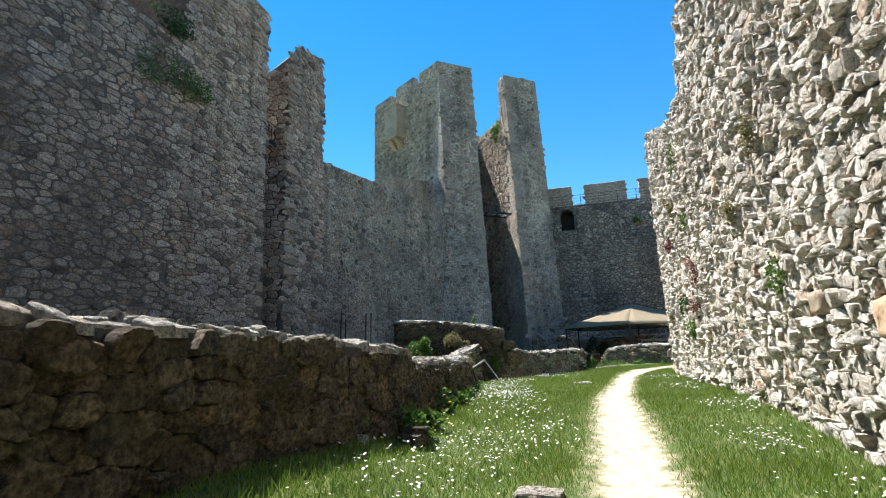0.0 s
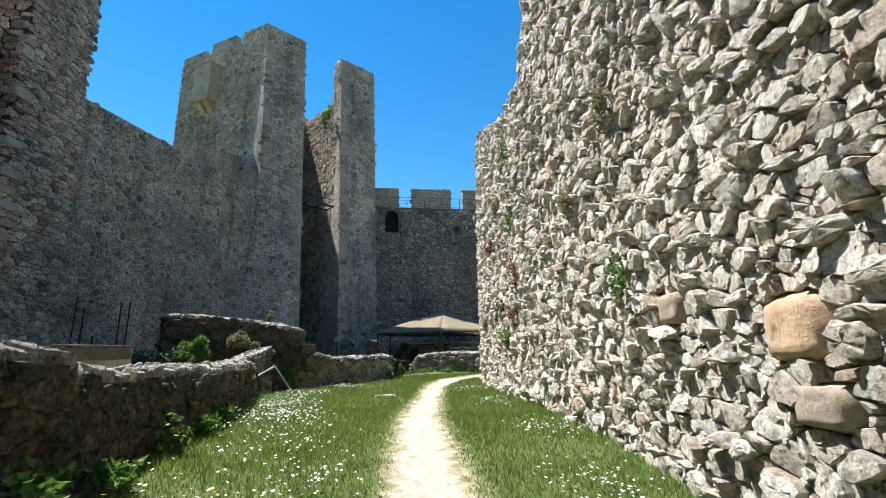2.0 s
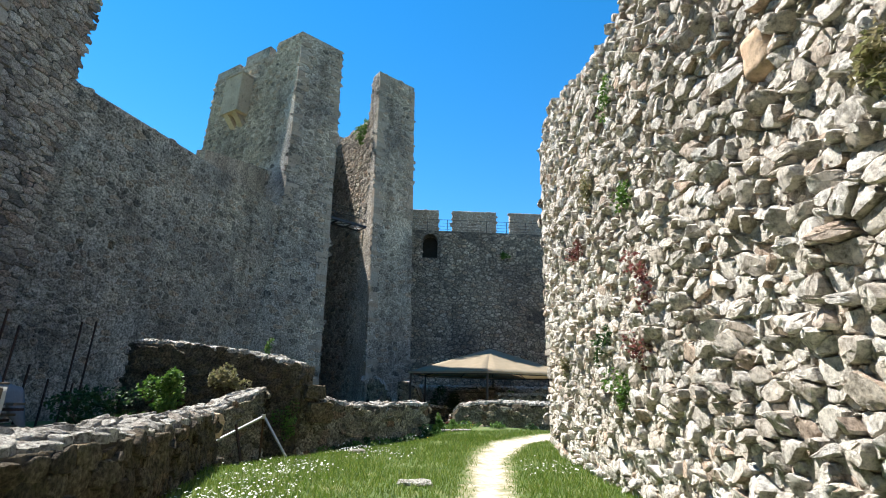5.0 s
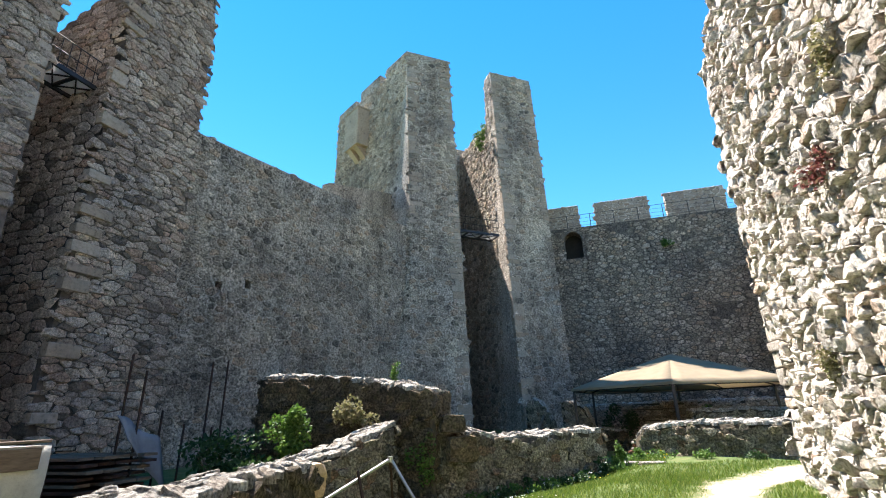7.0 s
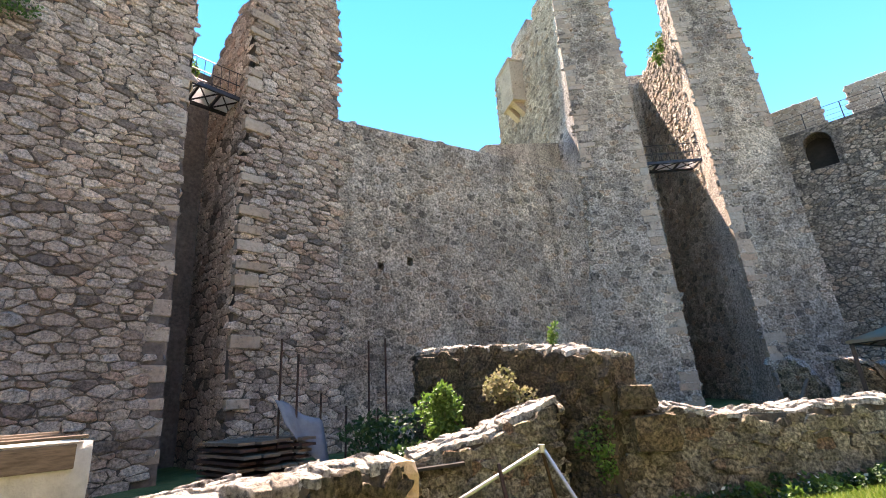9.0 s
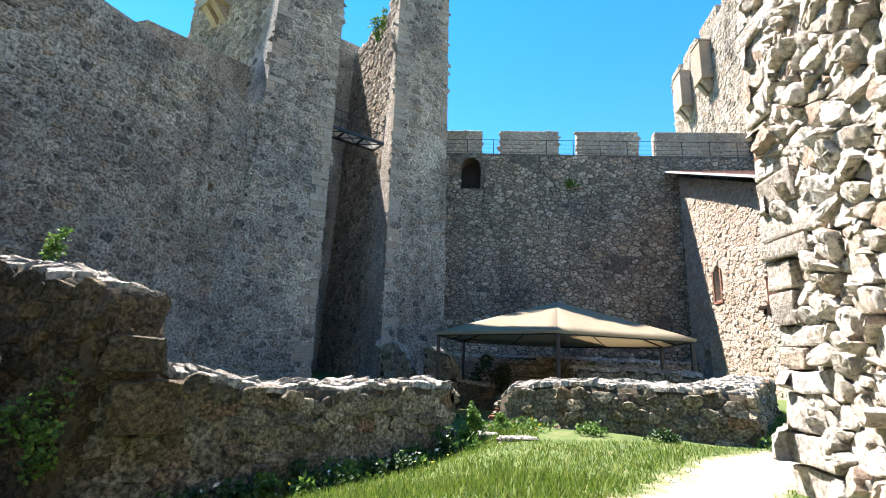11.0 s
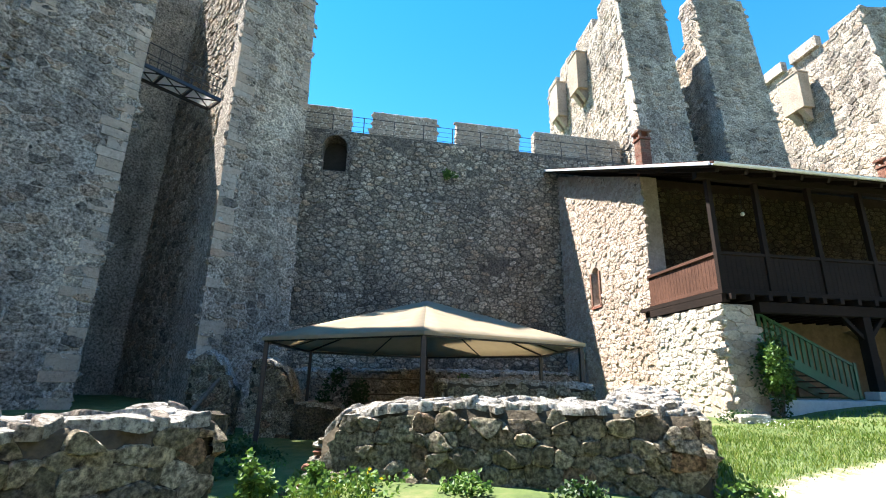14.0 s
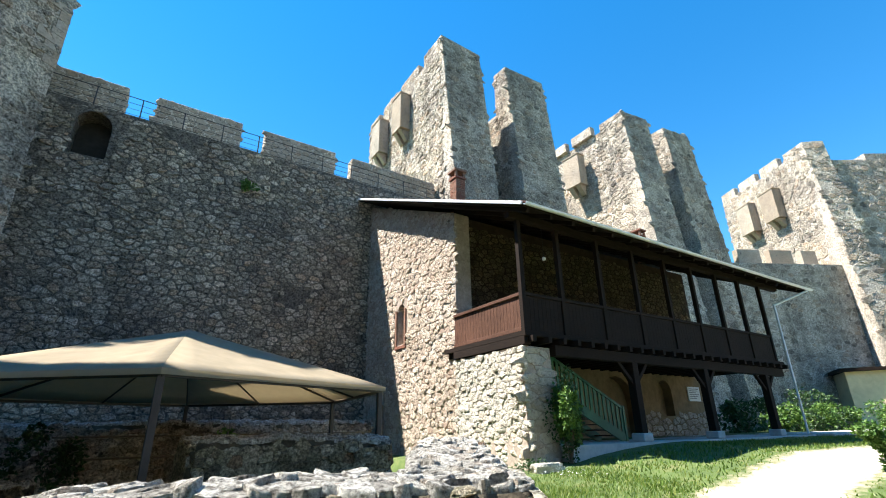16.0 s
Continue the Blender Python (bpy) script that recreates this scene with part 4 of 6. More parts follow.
spur(tower_d, (36.5, 45.6), (39.8, 45.2), 29.4, 0.095, 2.6, 10, 28.6, 63, (0.03, 1), (0.03, 1), cell=(0.5, 0.35))
spur(tower_d, (42.1, 45.0), (45.7, 44.6), 29.2, 0.095, 1.4, 10, 25.5, 67, (0, 1), (0, 1), cell=(0.5, 0.35))
for a, b2 in ((3.4, 6.0), (6.8, 10)):
    merlon(tower_d, (36.1 + 0.03 * a, 45.6 + a), (36.1 + 0.03 * b2, 45.6 + b2), (1, 0), 28.6, 29.6)
hanging_box(tower_d, (36.2, 50.2, 23.6), (0, 1), (-1, 0), 1.9, 3.2, 1.0)
C4A, C4B = (46.0, 44.4), (57.5, 38.6)
w4, core4, f4 = curtain("wall_northeast", "grey plastered castle wall with battlements", C4A, C4B, 15.6, 3.0, 5)
rubble(w4, f4, 0, reach(C4A, C4B), 0, 15.5, 0.6, 0.4, GREY, 71, proud=0.028, gap=0.02, bare=0.3)
d4 = (Vector(C4B) - Vector(C4A)).normalized()
n4 = Vector((-d4.y, d4.x))
for a, b2 in ((0.5, 2.2), (3.2, 5.6), (6.6, 9.0), (10, 11.6)):
    p, q = Vector(C4A) + d4 * a + n4 * 1.6, Vector(C4A) + d4 * b2 + n4 * 1.6
    merlon(w4, p, q, n4, 15.6, 17.6, 0.7, ASHLAR)
tower_e = thing("open_tower", "sunlit pale rubble tower with stepped battlements, farthest along the wall", "tower", group="open towers", kind="structure")
LE = Vector((0.45, 0.89))
spur(tower_e, (57.2, 38.9), (58.8, 37.6), 29.3, 0.09, 2.6, 13, 28.4, 73, LE, LE, cell=(0.55, 0.38))
spur(tower_e, (58.9, 37.6), (63.6, 34.6), 27.0, 0.09, 2.6, 10, 27.0, 76, LE, LE, cell=(0.55, 0.38))
spur(tower_e, (64.8, 34.0), (69.0, 31.4), 27.0, 0.09, 2.6, 10, 29.4, 79, LE, LE, cell=(0.55, 0.38))
for a, b2 in ((3.5, 6.2), (7.0, 9.8), (10.6, 13)):
    p, q = Vector((57.2, 38.9)) + LE * a, Vector((57.2, 38.9)) + LE * b2
    merlon(tower_e, p, q, (0.89, -0.45), 28.4, 29.5)
for a in (4.2, 8.0):
    p = Vector((57.2, 38.9)) + LE * a
    hanging_box(tower_e, (p.x, p.y, 22.6), LE, (-0.89, 0.45), 2.0, 3.4, 1.0)
# east side of the enclosure and the south behind the walker
w5, core5, f5 = curtain("wall_east_far", "plain far castle wall closing the yard", (69, 31.4), (80, -30), 15.5, 3, 6)
w6, core6, f6 = curtain("wall_south", "plain castle wall closing the yard behind", (80, -30), (-14.6, -18), 13.6, 3, 7)


# Low ruined walls
def low_wall(name, label, line, thick, seed, cell=(0.25, 0.17), group="low ruin walls", cap_cell=(0.18, 0.14), both=False, material=RUIN, ends=True, single=True):
    """line: (x, y, top) along the side that faces the path, which lies on its right-hand side."""
    owner = thing(name, label, "wall", group=group, kind="structure")
    S = [0.0]
    for p, q in zip(line, line[1:]):
        S.append(S[-1] + reach(p, q))
    X, Y, Zt = ([p[k] for p in line] for k in range(3))
    total = S[-1]

    def dirs(s):
        e = 0.15
        s = np.clip(s, 0.02, total - 0.02)
        x0, x1 = np.interp(np.clip(s - e, 0, total), S, X), np.interp(np.clip(s + e, 0, total), S, X)
        y0, y1 = np.interp(np.clip(s - e, 0, total), S, Y), np.interp(np.clip(s + e, 0, total), S, Y)
        L = np.hypot(x1 - x0, y1 - y0)
        return (x1 - x0) / L, (y1 - y0) / L

    def bulge(s, z):
        return np.array([noise.noise((a * 0.8 + seed, c * 0.9, seed * 1.3)) * 0.06 for a, c in zip(s, z)])

    def side(s, z, h):
        dx, dy = dirs(s)
        o = h + bulge(s, z) + 0.05 * (np.interp(s, S, Zt) - z)
        return np.stack([np.interp(s, S, X) + dy * o, np.interp(s, S, Y) - dx * o, z], 1)

    def crown(s, w, h):
        """w: 0 at the path side, thick at the other."""
        dx, dy = dirs(s)
        zt = np.interp(s, S, Zt) + np.array([noise.noise((a * 1.3, b_ * 1.6, seed * 2.2)) * 0.07 for a, b_ in zip(s, w)])
        zt = zt - 0.1 * np.clip(np.abs(w / thick - 0.5) * 2 - 0.6, 0, 1)
        return np.stack([np.interp(s, S, X) - dy * w, np.interp(s, S, Y) + dx * w, zt + h], 1)

    def far_side(s, z, h):
        dx, dy = dirs(s)
        return np.stack([np.interp(s, S, X) - dy * (thick + h), np.interp(s, S, Y) + dx * (thick + h), z], 1)
    n = max(4, int(total / 0.25))
    prof = []
    for i in range(n + 1):
        s = np.array([total * i / n])
        zt = float(np.interp(s, S, Zt)[0])
        g = ground_z(*[float(np.interp(s, S, v)[0]) for v in (X, Y)]) - 0.4
        row = [side(s, np.array([g + (zt - 0.08 - g) * k]), np.array([-0.02]))[0] for k in (0, 0.33, 0.66, 1)]
        row += [crown(s, np.array([thick * k]), np.array([-0.03]))[0] for k in (0.1, 0.35, 0.65, 0.9)]
        row += [far_side(s, np.array([g + (zt - 0.1 - g) * k]), np.array([0.0]))[0] for k in (1, 0.5, 0)]
        prof += row
    m_ = 11
    faces = [(i * m_ + k, (i + 1) * m_ + k, (i + 1) * m_ + k + 1, i * m_ + k + 1) for i in range(n) for k in range(m_ - 1)]
    faces += [tuple(range(m_)), tuple(n * m_ + k for k in range(m_))[::-1]]
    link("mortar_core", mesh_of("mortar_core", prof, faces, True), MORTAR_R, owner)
    zmin = min(ground_z(x, y) for x, y in zip(X, Y)) - 0.1
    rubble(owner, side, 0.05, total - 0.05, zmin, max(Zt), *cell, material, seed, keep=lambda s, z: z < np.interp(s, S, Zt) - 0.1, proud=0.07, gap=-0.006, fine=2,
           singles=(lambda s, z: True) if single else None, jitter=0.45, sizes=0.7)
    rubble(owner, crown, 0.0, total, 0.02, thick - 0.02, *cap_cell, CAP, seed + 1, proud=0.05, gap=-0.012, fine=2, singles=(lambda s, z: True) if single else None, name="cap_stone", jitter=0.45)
    if both:
        rubble(owner, far_side, 0.05, total - 0.05, zmin, max(Zt), *cell, material, seed + 2, keep=lambda s, z: z < np.interp(s, S, Zt) - 0.1, proud=0.075, gap=-0.021, fine=True)
    if ends:
        for s_end, flip in ((0.0, -1), (total, 1)):
            dx, dy = dirs(np.array([s_end]))
            p = np.array([np.interp(s_end, S, X), np.interp(s_end, S, Y)])
            dx, dy = float(dx[0]), float(dy[0])
            zt = float(np.interp(s_end, S, Zt))

            def end_face(a, z, h, p=p, dx=dx, dy=dy, flip=flip):
                return np.stack([p[0] - dy * a + dx * flip * h, p[1] + dx * a + dy * flip * h, z], 1)
            rubble(owner, end_face, 0.0, thick, ground_z(*p) - 0.1, zt - 0.08, *cell, material, seed + 5 + flip, proud=0.06, gap=-0.01, fine=True)
    return owner


A_LABEL = "rough low ruin wall of brown stone with a pale sunlit top"
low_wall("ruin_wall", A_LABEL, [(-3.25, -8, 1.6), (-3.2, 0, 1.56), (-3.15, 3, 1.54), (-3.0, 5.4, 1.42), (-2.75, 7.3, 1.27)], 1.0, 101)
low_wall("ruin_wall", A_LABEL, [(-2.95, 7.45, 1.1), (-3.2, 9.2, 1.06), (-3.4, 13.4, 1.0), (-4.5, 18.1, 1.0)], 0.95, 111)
low_wall("ruin_wall", "sloping stub of a low ruin wall with a pale stone top", [(-6.3, 19.8, 0.75), (-5.6, 21.0, 1.05), (-5.0, 22.2, 1.5)], 0.9, 121, material=RUIN_PALE)
# the tall wall takes RUIN: shade on its face is put into the colour
low_wall("ruin_wall", "taller ruin wall of brown stone with a stepped broken end", [(-9.6, 22.9, 2.85), (-7.0, 22.75, 2.7), (-5.2, 22.6, 2.45), (-4.1, 22.5, 2.2)], 1.0, 131, material=RUIN)
low_wall("ruin_wall", A_LABEL, [(-4.2, 22.6, 1.75), (-3.6, 23.2, 1.25), (-2.6, 24.4, 1.04), (-1.4, 25.9, 1.08), (-0.35, 27.2, 1.1)], 1.0, 141, material=RUIN_PALE)
low_wall("ruin_wall", "low ruin wall of grey stones with a broad pale top", [(0.62, 28.95, 0.75), (0.85, 28.85, 1.02), (1.5, 28.6, 1.14), (2.6, 28.1, 1.2), (4.0, 27.6, 1.2), (5.2, 27.15, 1.18)], 1.15, 151, material=RUIN_PALE)
low_wall("ruin_wall", "low ruin wall running back towards the house", [(5.25, 27.2, 1.17), (6.6, 29.6, 1.3), (8.6, 32.6, 1.4)], 1.2, 161, material=RUIN_PALE)
low_wall("ruin_wall", "low ruin wall under the tent's edge", [(3.3, 34.6, 1.5), (5.0, 34.9, 1.55), (7.4, 34.3, 1.45)], 0.9, 171, material=RUIN_PALE)


# The house: stone gable, plastered front under a timber balcony, lean-to roof
def roof_z(y):
    return 7.86 + (y - 32.9) * 0.443


house = thing("house", "two-storey stone house with a dark timber balcony and lean-to tiled roof", "house")
gy0, gy1 = 37.45, 45.2
gable = block(house, "gable_wall", [(11.5, gy0, 0.2), (12.2, gy0, 0.2), (12.2, gy1, 0.2), (11.5, gy1, 0.2)],
              [(11.5, gy0, roof_z(gy0) - 0.42), (12.2, gy0, roof_z(gy0) - 0.42), (12.2, gy1, roof_z(gy1) - 0.42), (11.5, gy1, roof_z(gy1) - 0.42)], MORTAR_H)
cut(gable, arch_cutter(41.65, 0.62, 5.0, 6.75, 11.3, 12.0, "x"))
part("window_back", box(11.95, 12.0, 41.2, 42.1, 4.9, 6.9), GLASSDARK, house)
for k, (y0, y1, z0, z1) in enumerate(((41.18, 41.32, 4.95, 6.5), (41.98, 42.12, 4.95, 6.5), (41.18, 42.12, 4.82, 4.95))):
    part("window_surround", box(11.44, 11.62, y0, y1, z0, z1, 0.015), BRICK, house)
cut(gable, arch_cutter(43.4, 0.7, 1.0, 2.7, 11.3, 12.0, "x"))
part("window_back", box(11.95, 12.0, 42.9, 43.9, 0.9, 2.8), DARK, house)
gface = flat_face((11.5, gy1), (11.5, gy0))
rubble(house, gface, 0, gy1 - gy0, 0.3, 13, 0.27, 0.17, HOUSE_STONE, 201, proud=0.04, gap=0.004, fine=True,
       keep=lambda s, z: z < roof_z(gy1 - s) - 0.5 and not (3.05 < s < 4.1 and 4.75 < z < 6.9) and not (1.4 < s < 2.25 and z < 2.8),
       singles=lambda s, z: s > 3 and z > 3)
pier = block(house, "pier_wall", [(11.25, 33.9, 0.2), (12.5, 33.95, 0.2), (12.5, 37.46, 0.2), (11.35, 37.46, 0.2)], [(11.35, 33.95, 3.84), (12.45, 34.0, 3.84), (12.45, 37.46, 3.84), (11.42, 37.46, 3.84)], MORTAR_H)
rubble(house, flat_face((11.38, 37.44), (11.3, 33.9)), 0, 3.55, 0.3, 3.8, 0.25, 0.15, HOUSE_PALE, 205, proud=0.04, gap=0.002, fine=True, singles=lambda s, z: True)
rubble(house, flat_face((11.3, 33.92), (12.48, 33.97)), 0, 1.18, 0.3, 3.8, 0.4, 0.24, HOUSE_STONE, 206, proud=0.03, gap=0.012, fine=True)
front = part("front_wall", box(12.2, 27.6, 38.0, 38.6, 0.3, 4.15), PLASTER, house)
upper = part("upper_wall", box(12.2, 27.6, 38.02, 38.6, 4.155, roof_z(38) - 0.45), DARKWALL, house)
cut(front, arch_cutter(20.45, 2.3, 0.2, 3.75, 37.8, 38.45))
cut(front, arch_cutter(24.0, 1.1, 2.05, 3.7, 37.8, 38.45))
cut(front, arch_cutter(17.0, 1.1, 0.2, 3.3, 37.8, 38.45))
for x_ in (14.8, 18.3, 21.6, 24.9):
    cut(upper, arch_cutter(x_, 1.05, 4.4, 6.6, 37.8, 38.45))
# dark RUIN stones here, so the roof's shade is in their tone too
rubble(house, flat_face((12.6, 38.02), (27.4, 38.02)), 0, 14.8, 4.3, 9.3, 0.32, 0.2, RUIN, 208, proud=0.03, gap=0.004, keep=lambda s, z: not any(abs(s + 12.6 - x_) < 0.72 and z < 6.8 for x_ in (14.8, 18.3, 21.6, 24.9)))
# panels behind the arches, the unlit inside given as near-black colour
part("doorway_back", box(19.2, 21.7, 38.46, 38.52, 0.8, 3.9), DARK, house)
part("window_pane", box(23.3, 24.7, 38.46, 38.5, 1.9, 3.9), GLASSDARK, house)
part("doorway_back", box(16.3, 17.7, 38.46, 38.52, 0.8, 3.5), DARK, house)
for x_ in (14.8, 18.3, 21.6, 24.9):
    part("window_pane", box(x_ - 0.7, x_ + 0.7, 38.46, 38.5, 4.3, 6.8), GLASSDARK, house)
rubble(house, flat_face((21.9, 37.99), (27.5, 37.99)), 0, 5.6, 0.9, 2.2, 0.36, 0.25, HOUSE_STONE, 207, proud=0.03, gap=0.012, keep=lambda s, z: not (1.4 < s < 2.8 and z > 1.9))
side_w = part("east_wall", box(27.0, 27.6, 38.61, 45.0, 0.3, 9.6), PLASTER, house)
part("porch_slab", box(12.55, 27.9, 33.64, 37.98, 0.3, 1.16, 0.03), CONCRETE, house)
# balcony
part("balcony_floor", box(11.3, 26.9, 33.75, 37.98, 4.1, 4.24, 0.01), WOOD, house)
for k in range(26):
    x_ = 11.45 + k * 0.61
    part("joist", box(x_, x_ + 0.14, 33.6, 37.9, 3.92, 4.097, 0.01), WOOD, house)
part("tie_beam", box(12.5, 26.7, 33.8, 34.1, 3.6, 3.916, 0.015), WOOD, house)
part("tie_beam", box(11.3, 11.55, 33.8, 37.4, 3.86, 4.095, 0.01), WOOD, house)
posts = [11.4, 13.05, 15.0, 16.95, 18.9, 20.75, 22.6, 24.5, 26.4]
for x_ in posts:
    part("balcony_post", box(x_ - 0.075, x_ + 0.075, 33.78, 33.93, 4.245, 7.72, 0.012), WOOD, house)
part("plate_beam", box(11.0, 28.2, 33.75, 33.98, 7.725, 7.95, 0.012), WOOD, house)
for a, b2 in zip(posts, posts[1:]):
    part("rail", box(a + 0.077, b2 - 0.077, 33.79, 33.92, 5.3, 5.4, 0.01), WOOD, house)
    nb = int((b2 - a - 0.16) / 0.155)
    for k in range(nb):
        x0 = a + 0.08 + k * (b2 - a - 0.16) / nb
        part("board", box(x0 + 0.003, x0 + (b2 - a - 0.16) / nb - 0.003, 33.835, 33.87, 4.25, 5.295), WOOD, house)
part("rail", box(11.33, 11.46, 33.935, 37.4, 5.3, 5.4, 0.01), PLANK, house)
part("rail", box(11.33, 11.46, 33.935, 37.4, 4.25, 4.36, 0.01), PLANK, house)
for k in range(22):
    y0 = 33.95 + k * 0.157
    part("board", box(11.38, 11.412, y0 + 0.004, y0 + 0.151, 4.365, 5.295), PLANK, house)
for x_ in (16.15, 20.4, 25.1):
    part("porch_post", box(x_ - 0.14, x_ + 0.14, 33.8, 34.08, 1.42, 3.6, 0.02), WOOD, house)
    part("post_base", box(x_ - 0.24, x_ + 0.24, 33.7, 34.18, 1.163, 1.42, 0.05), CONCRETE, house)
    for s_ in (-1, 1):
        part("brace", beam((x_ + s_ * 0.1, 33.94, 2.95), (x_ + s_ * 0.75, 33.94, 3.62), 0.12, 0.12), WOOD, house)
# roof
rx0, rx1, ry0, ry1 = 10.75, 29.4, 32.85, 45.3
bm = bmesh.new()
add_prism(bm, [(rx0, ry0, roof_z(ry0) - 0.2), (rx1, ry0, roof_z(ry0) - 0.2), (rx1, ry1, roof_z(ry1) - 0.2), (rx0, ry1, roof_z(ry1) - 0.2)],
          [(rx0, ry0, roof_z(ry0) - 0.08), (rx1, ry0, roof_z(ry0) - 0.08), (rx1, ry1, roof_z(ry1) - 0.08), (rx0, ry1, roof_z(ry1) - 0.08)])
roof = part("roof", bm, WOOD, house, "lean-to roof with clay tiles and white edge flashing")
for k in range(20):
    x_ = rx0 + 0.25 + k * 0.95
    part("rafter", beam((x_, ry0 + 0.05, roof_z(ry0 + 0.05) - 0.27), (x_, 38.0, roof_z(38.0) - 0.27), 0.11, 0.13, 0.0), WOOD, roof)
part("flashing", beam((rx0 - 0.03, ry0, roof_z(ry0) - 0.1), (rx0 - 0.03, ry1, roof_z(ry1) - 0.1), 0.05, 0.1, 0.01), SHEET, roof)
# rows of half-round tiles: the row at the gable edge and along the eave as pieces, the rest in one mesh
tile_v = []
for i in range(7):
    a = math.pi * i / 6
    tile_v.append((-math.cos(a) * 0.11, 0, math.sin(a) * 0.07))
tile_me = mesh_of("tile", [(x, y, z) for y in (0, 0.46) for x, _, z in tile_v] + [(x * 0.8, y, z * 0.8 - 0.01) for y in (0, 0.46) for x, _, z in tile_v],
                  [(i, i + 1, i + 8, i + 7) for i in range(6)] + [(14 + i, 21 + i, 22 + i, 15 + i) for i in range(6)] + [(i, 14 + i, 15 + i, i + 1) for i in range(6)], True)
tile_me.materials.append(TILE)
slope = math.atan(0.443)
tv, tf = [], []
cols, rows_ = int((rx1 - rx0) / 0.23), int((ry1 - ry0) / math.cos(slope) / 0.4)
base = [v.co.copy() for v in tile_me.vertices]
polys = [tuple(p.vertices) for p in tile_me.polygons]
single_tiles = 0
for r in range(rows_):
    for c in range(cols):
        yy = ry0 - 0.03 + r * 0.4 * math.cos(slope)
        pm = pose(rx0 + 0.13 + c * 0.23, yy, roof_z(yy) - 0.075 + 0.012, math.degrees(slope) - 2)
        if (c < 3 or r < 1) and single_tiles < 290:
            t_ob = new("tile", tile_me)
            t_ob.matrix_world = pm
            t_ob.parent = roof
            single_tiles += 1
        else:
            o = len(tv)
            tv += [tuple(pm @ v) for v in base]
            tf += [tuple(o + q for q in f) for f in polys]
tagged(link("roof_tiles", mesh_of("roof_tiles", tv, tf, True), TILE, roof), kind="stuff")
# gutter and downpipe
gut = bmesh.new()
prof = [(math.cos(a) * 0.08, math.sin(a) * 0.08) for a in [math.pi + i * math.pi / 6 for i in range(7)]] + [(math.cos(a) * 0.07, math.sin(a) * 0.07) for a in [math.tau - i * math.pi / 6 for i in range(7)]]
add_prism(gut, [(rx0, ry0 - 0.09 + p, roof_z(ry0) - 0.1 + q) for p, q in prof], [(rx1, ry0 - 0.09 + p, roof_z(ry0) - 0.1 + q) for p, q in prof])
part("gutter", gut, SHEET, roof)
part("downpipe", join(tube((rx1 - 0.3, ry0 - 0.09, 7.68), (27.3, 33.7, 6.9), 0.05), tube((27.3, 33.7, 6.95), (27.3, 33.7, 1.2), 0.05)), SHEET, house)
for cx, cy in ((12.6, 38.7), (25.7, 39.0)):
    ch = thing("chimney", "square red brick chimney with a small capped top on the roof", "chimney", group="chimneys", at=(cx, cy, roof_z(cy)))
    ch.scale = (0.7, 0.7, 0.9)
    part("chimney_core", box(-0.3, 0.3, -0.3, 0.3, -0.3, 1.5), MORTAR_R, ch)
    for layer in range(18):
        z0 = -0.25 + layer * 0.095
        for k in range(2):
            part("brick", box(-0.33 + k * 0.33 + 0.004, -0.33 + (k + 1) * 0.33 - 0.004, -0.34, -0.29, z0, z0 + 0.08), BRICK, ch)
            part("brick", box(-0.34, -0.29, -0.33 + k * 0.33 + 0.004, -0.33 + (k + 1) * 0.33 - 0.004, z0, z0 + 0.08), BRICK, ch)
    part("cornice", box(-0.4, 0.4, -0.4, 0.4, 1.5, 1.6, 0.01), BRICK, ch)
    for sx, sy in itertools.product((-0.28, 0.28), repeat=2):
        part("cap_leg", box(sx - 0.07, sx + 0.07, sy - 0.07, sy + 0.07, 1.6, 1.88), BRICK, ch)
    part("cap", box(-0.44, 0.44, -0.44, 0.44, 1.88, 2.0, 0.03), BRICK, ch)
# green stair with railing under the balcony
stair = thing("staircase", "green painted wooden stair with slatted railing beside the pier", "staircase", at=(0, 0, 0))
sa, sb_ = Vector((12.9, 34.9, 3.05)), Vector((16.6, 34.9, 1.25))
part("stringer", beam(sa - Vector((0, 0, 0.1)), sb_ - Vector((0, 0, 0.05)), 0.06, 0.3), GREEN_WOOD, stair)
part("stringer", beam(sa + Vector((0, 1.1, -0.1)), sb_ + Vector((0, 1.1, -0.05)), 0.06, 0.3), GREEN_WOOD, stair)
part("handrail", beam(sa + Vector((0, 0, 0.95)), sb_ + Vector((0, 0, 0.95)), 0.07, 0.09), GREEN_WOOD, stair)
for k in range(18):
    p = sa.lerp(sb_, (k + 0.5) / 18)
    part("baluster", box(p.x - 0.06, p.x + 0.06, 34.885, 34.915, p.z + 0.02, p.z + 0.92), GREEN_WOOD, stair)
for k in range(10):
    p = sa.lerp(sb_, (k + 0.5) / 10)
    part("tread", box(p.x - 0.16, p.x + 0.16, 34.94, 35.96, p.z - 0.02, p.z + 0.02), OLDWOOD, stair)
for x_, zt in ((16.6, 2.3),):
    part("newel_post", box(x_ - 0.05, x_ + 0.05, 34.85, 34.95, 1.165, zt), GREEN_WOOD, stair)
sign = thing("notice_board", "small white notice board with grey print on the house wall", "sign", at=(0, 0, 0))
part("panel", box(25.85, 26.9, 37.93, 37.985, 2.75, 3.45, 0.008), WHITE, sign)
for k in range(6):
    part("print_line", box(25.95, 26.8 - 0.12 * (k % 3), 37.922, 37.929, 3.33 - k * 0.09, 3.36 - k * 0.09), INK, sign)

pave = tagged(part("pavement", box(27.95, 48, 33.0, 36.2, 0.6, 1.2, 0.02), CONCRETE, None), "pale sunlit paving beyond the porch", "pavement", kind="structure")
# pale yellow outbuilding far to the east
outb = thing("outbuilding", "small pale yellow plastered building with a dark low roof", "building")
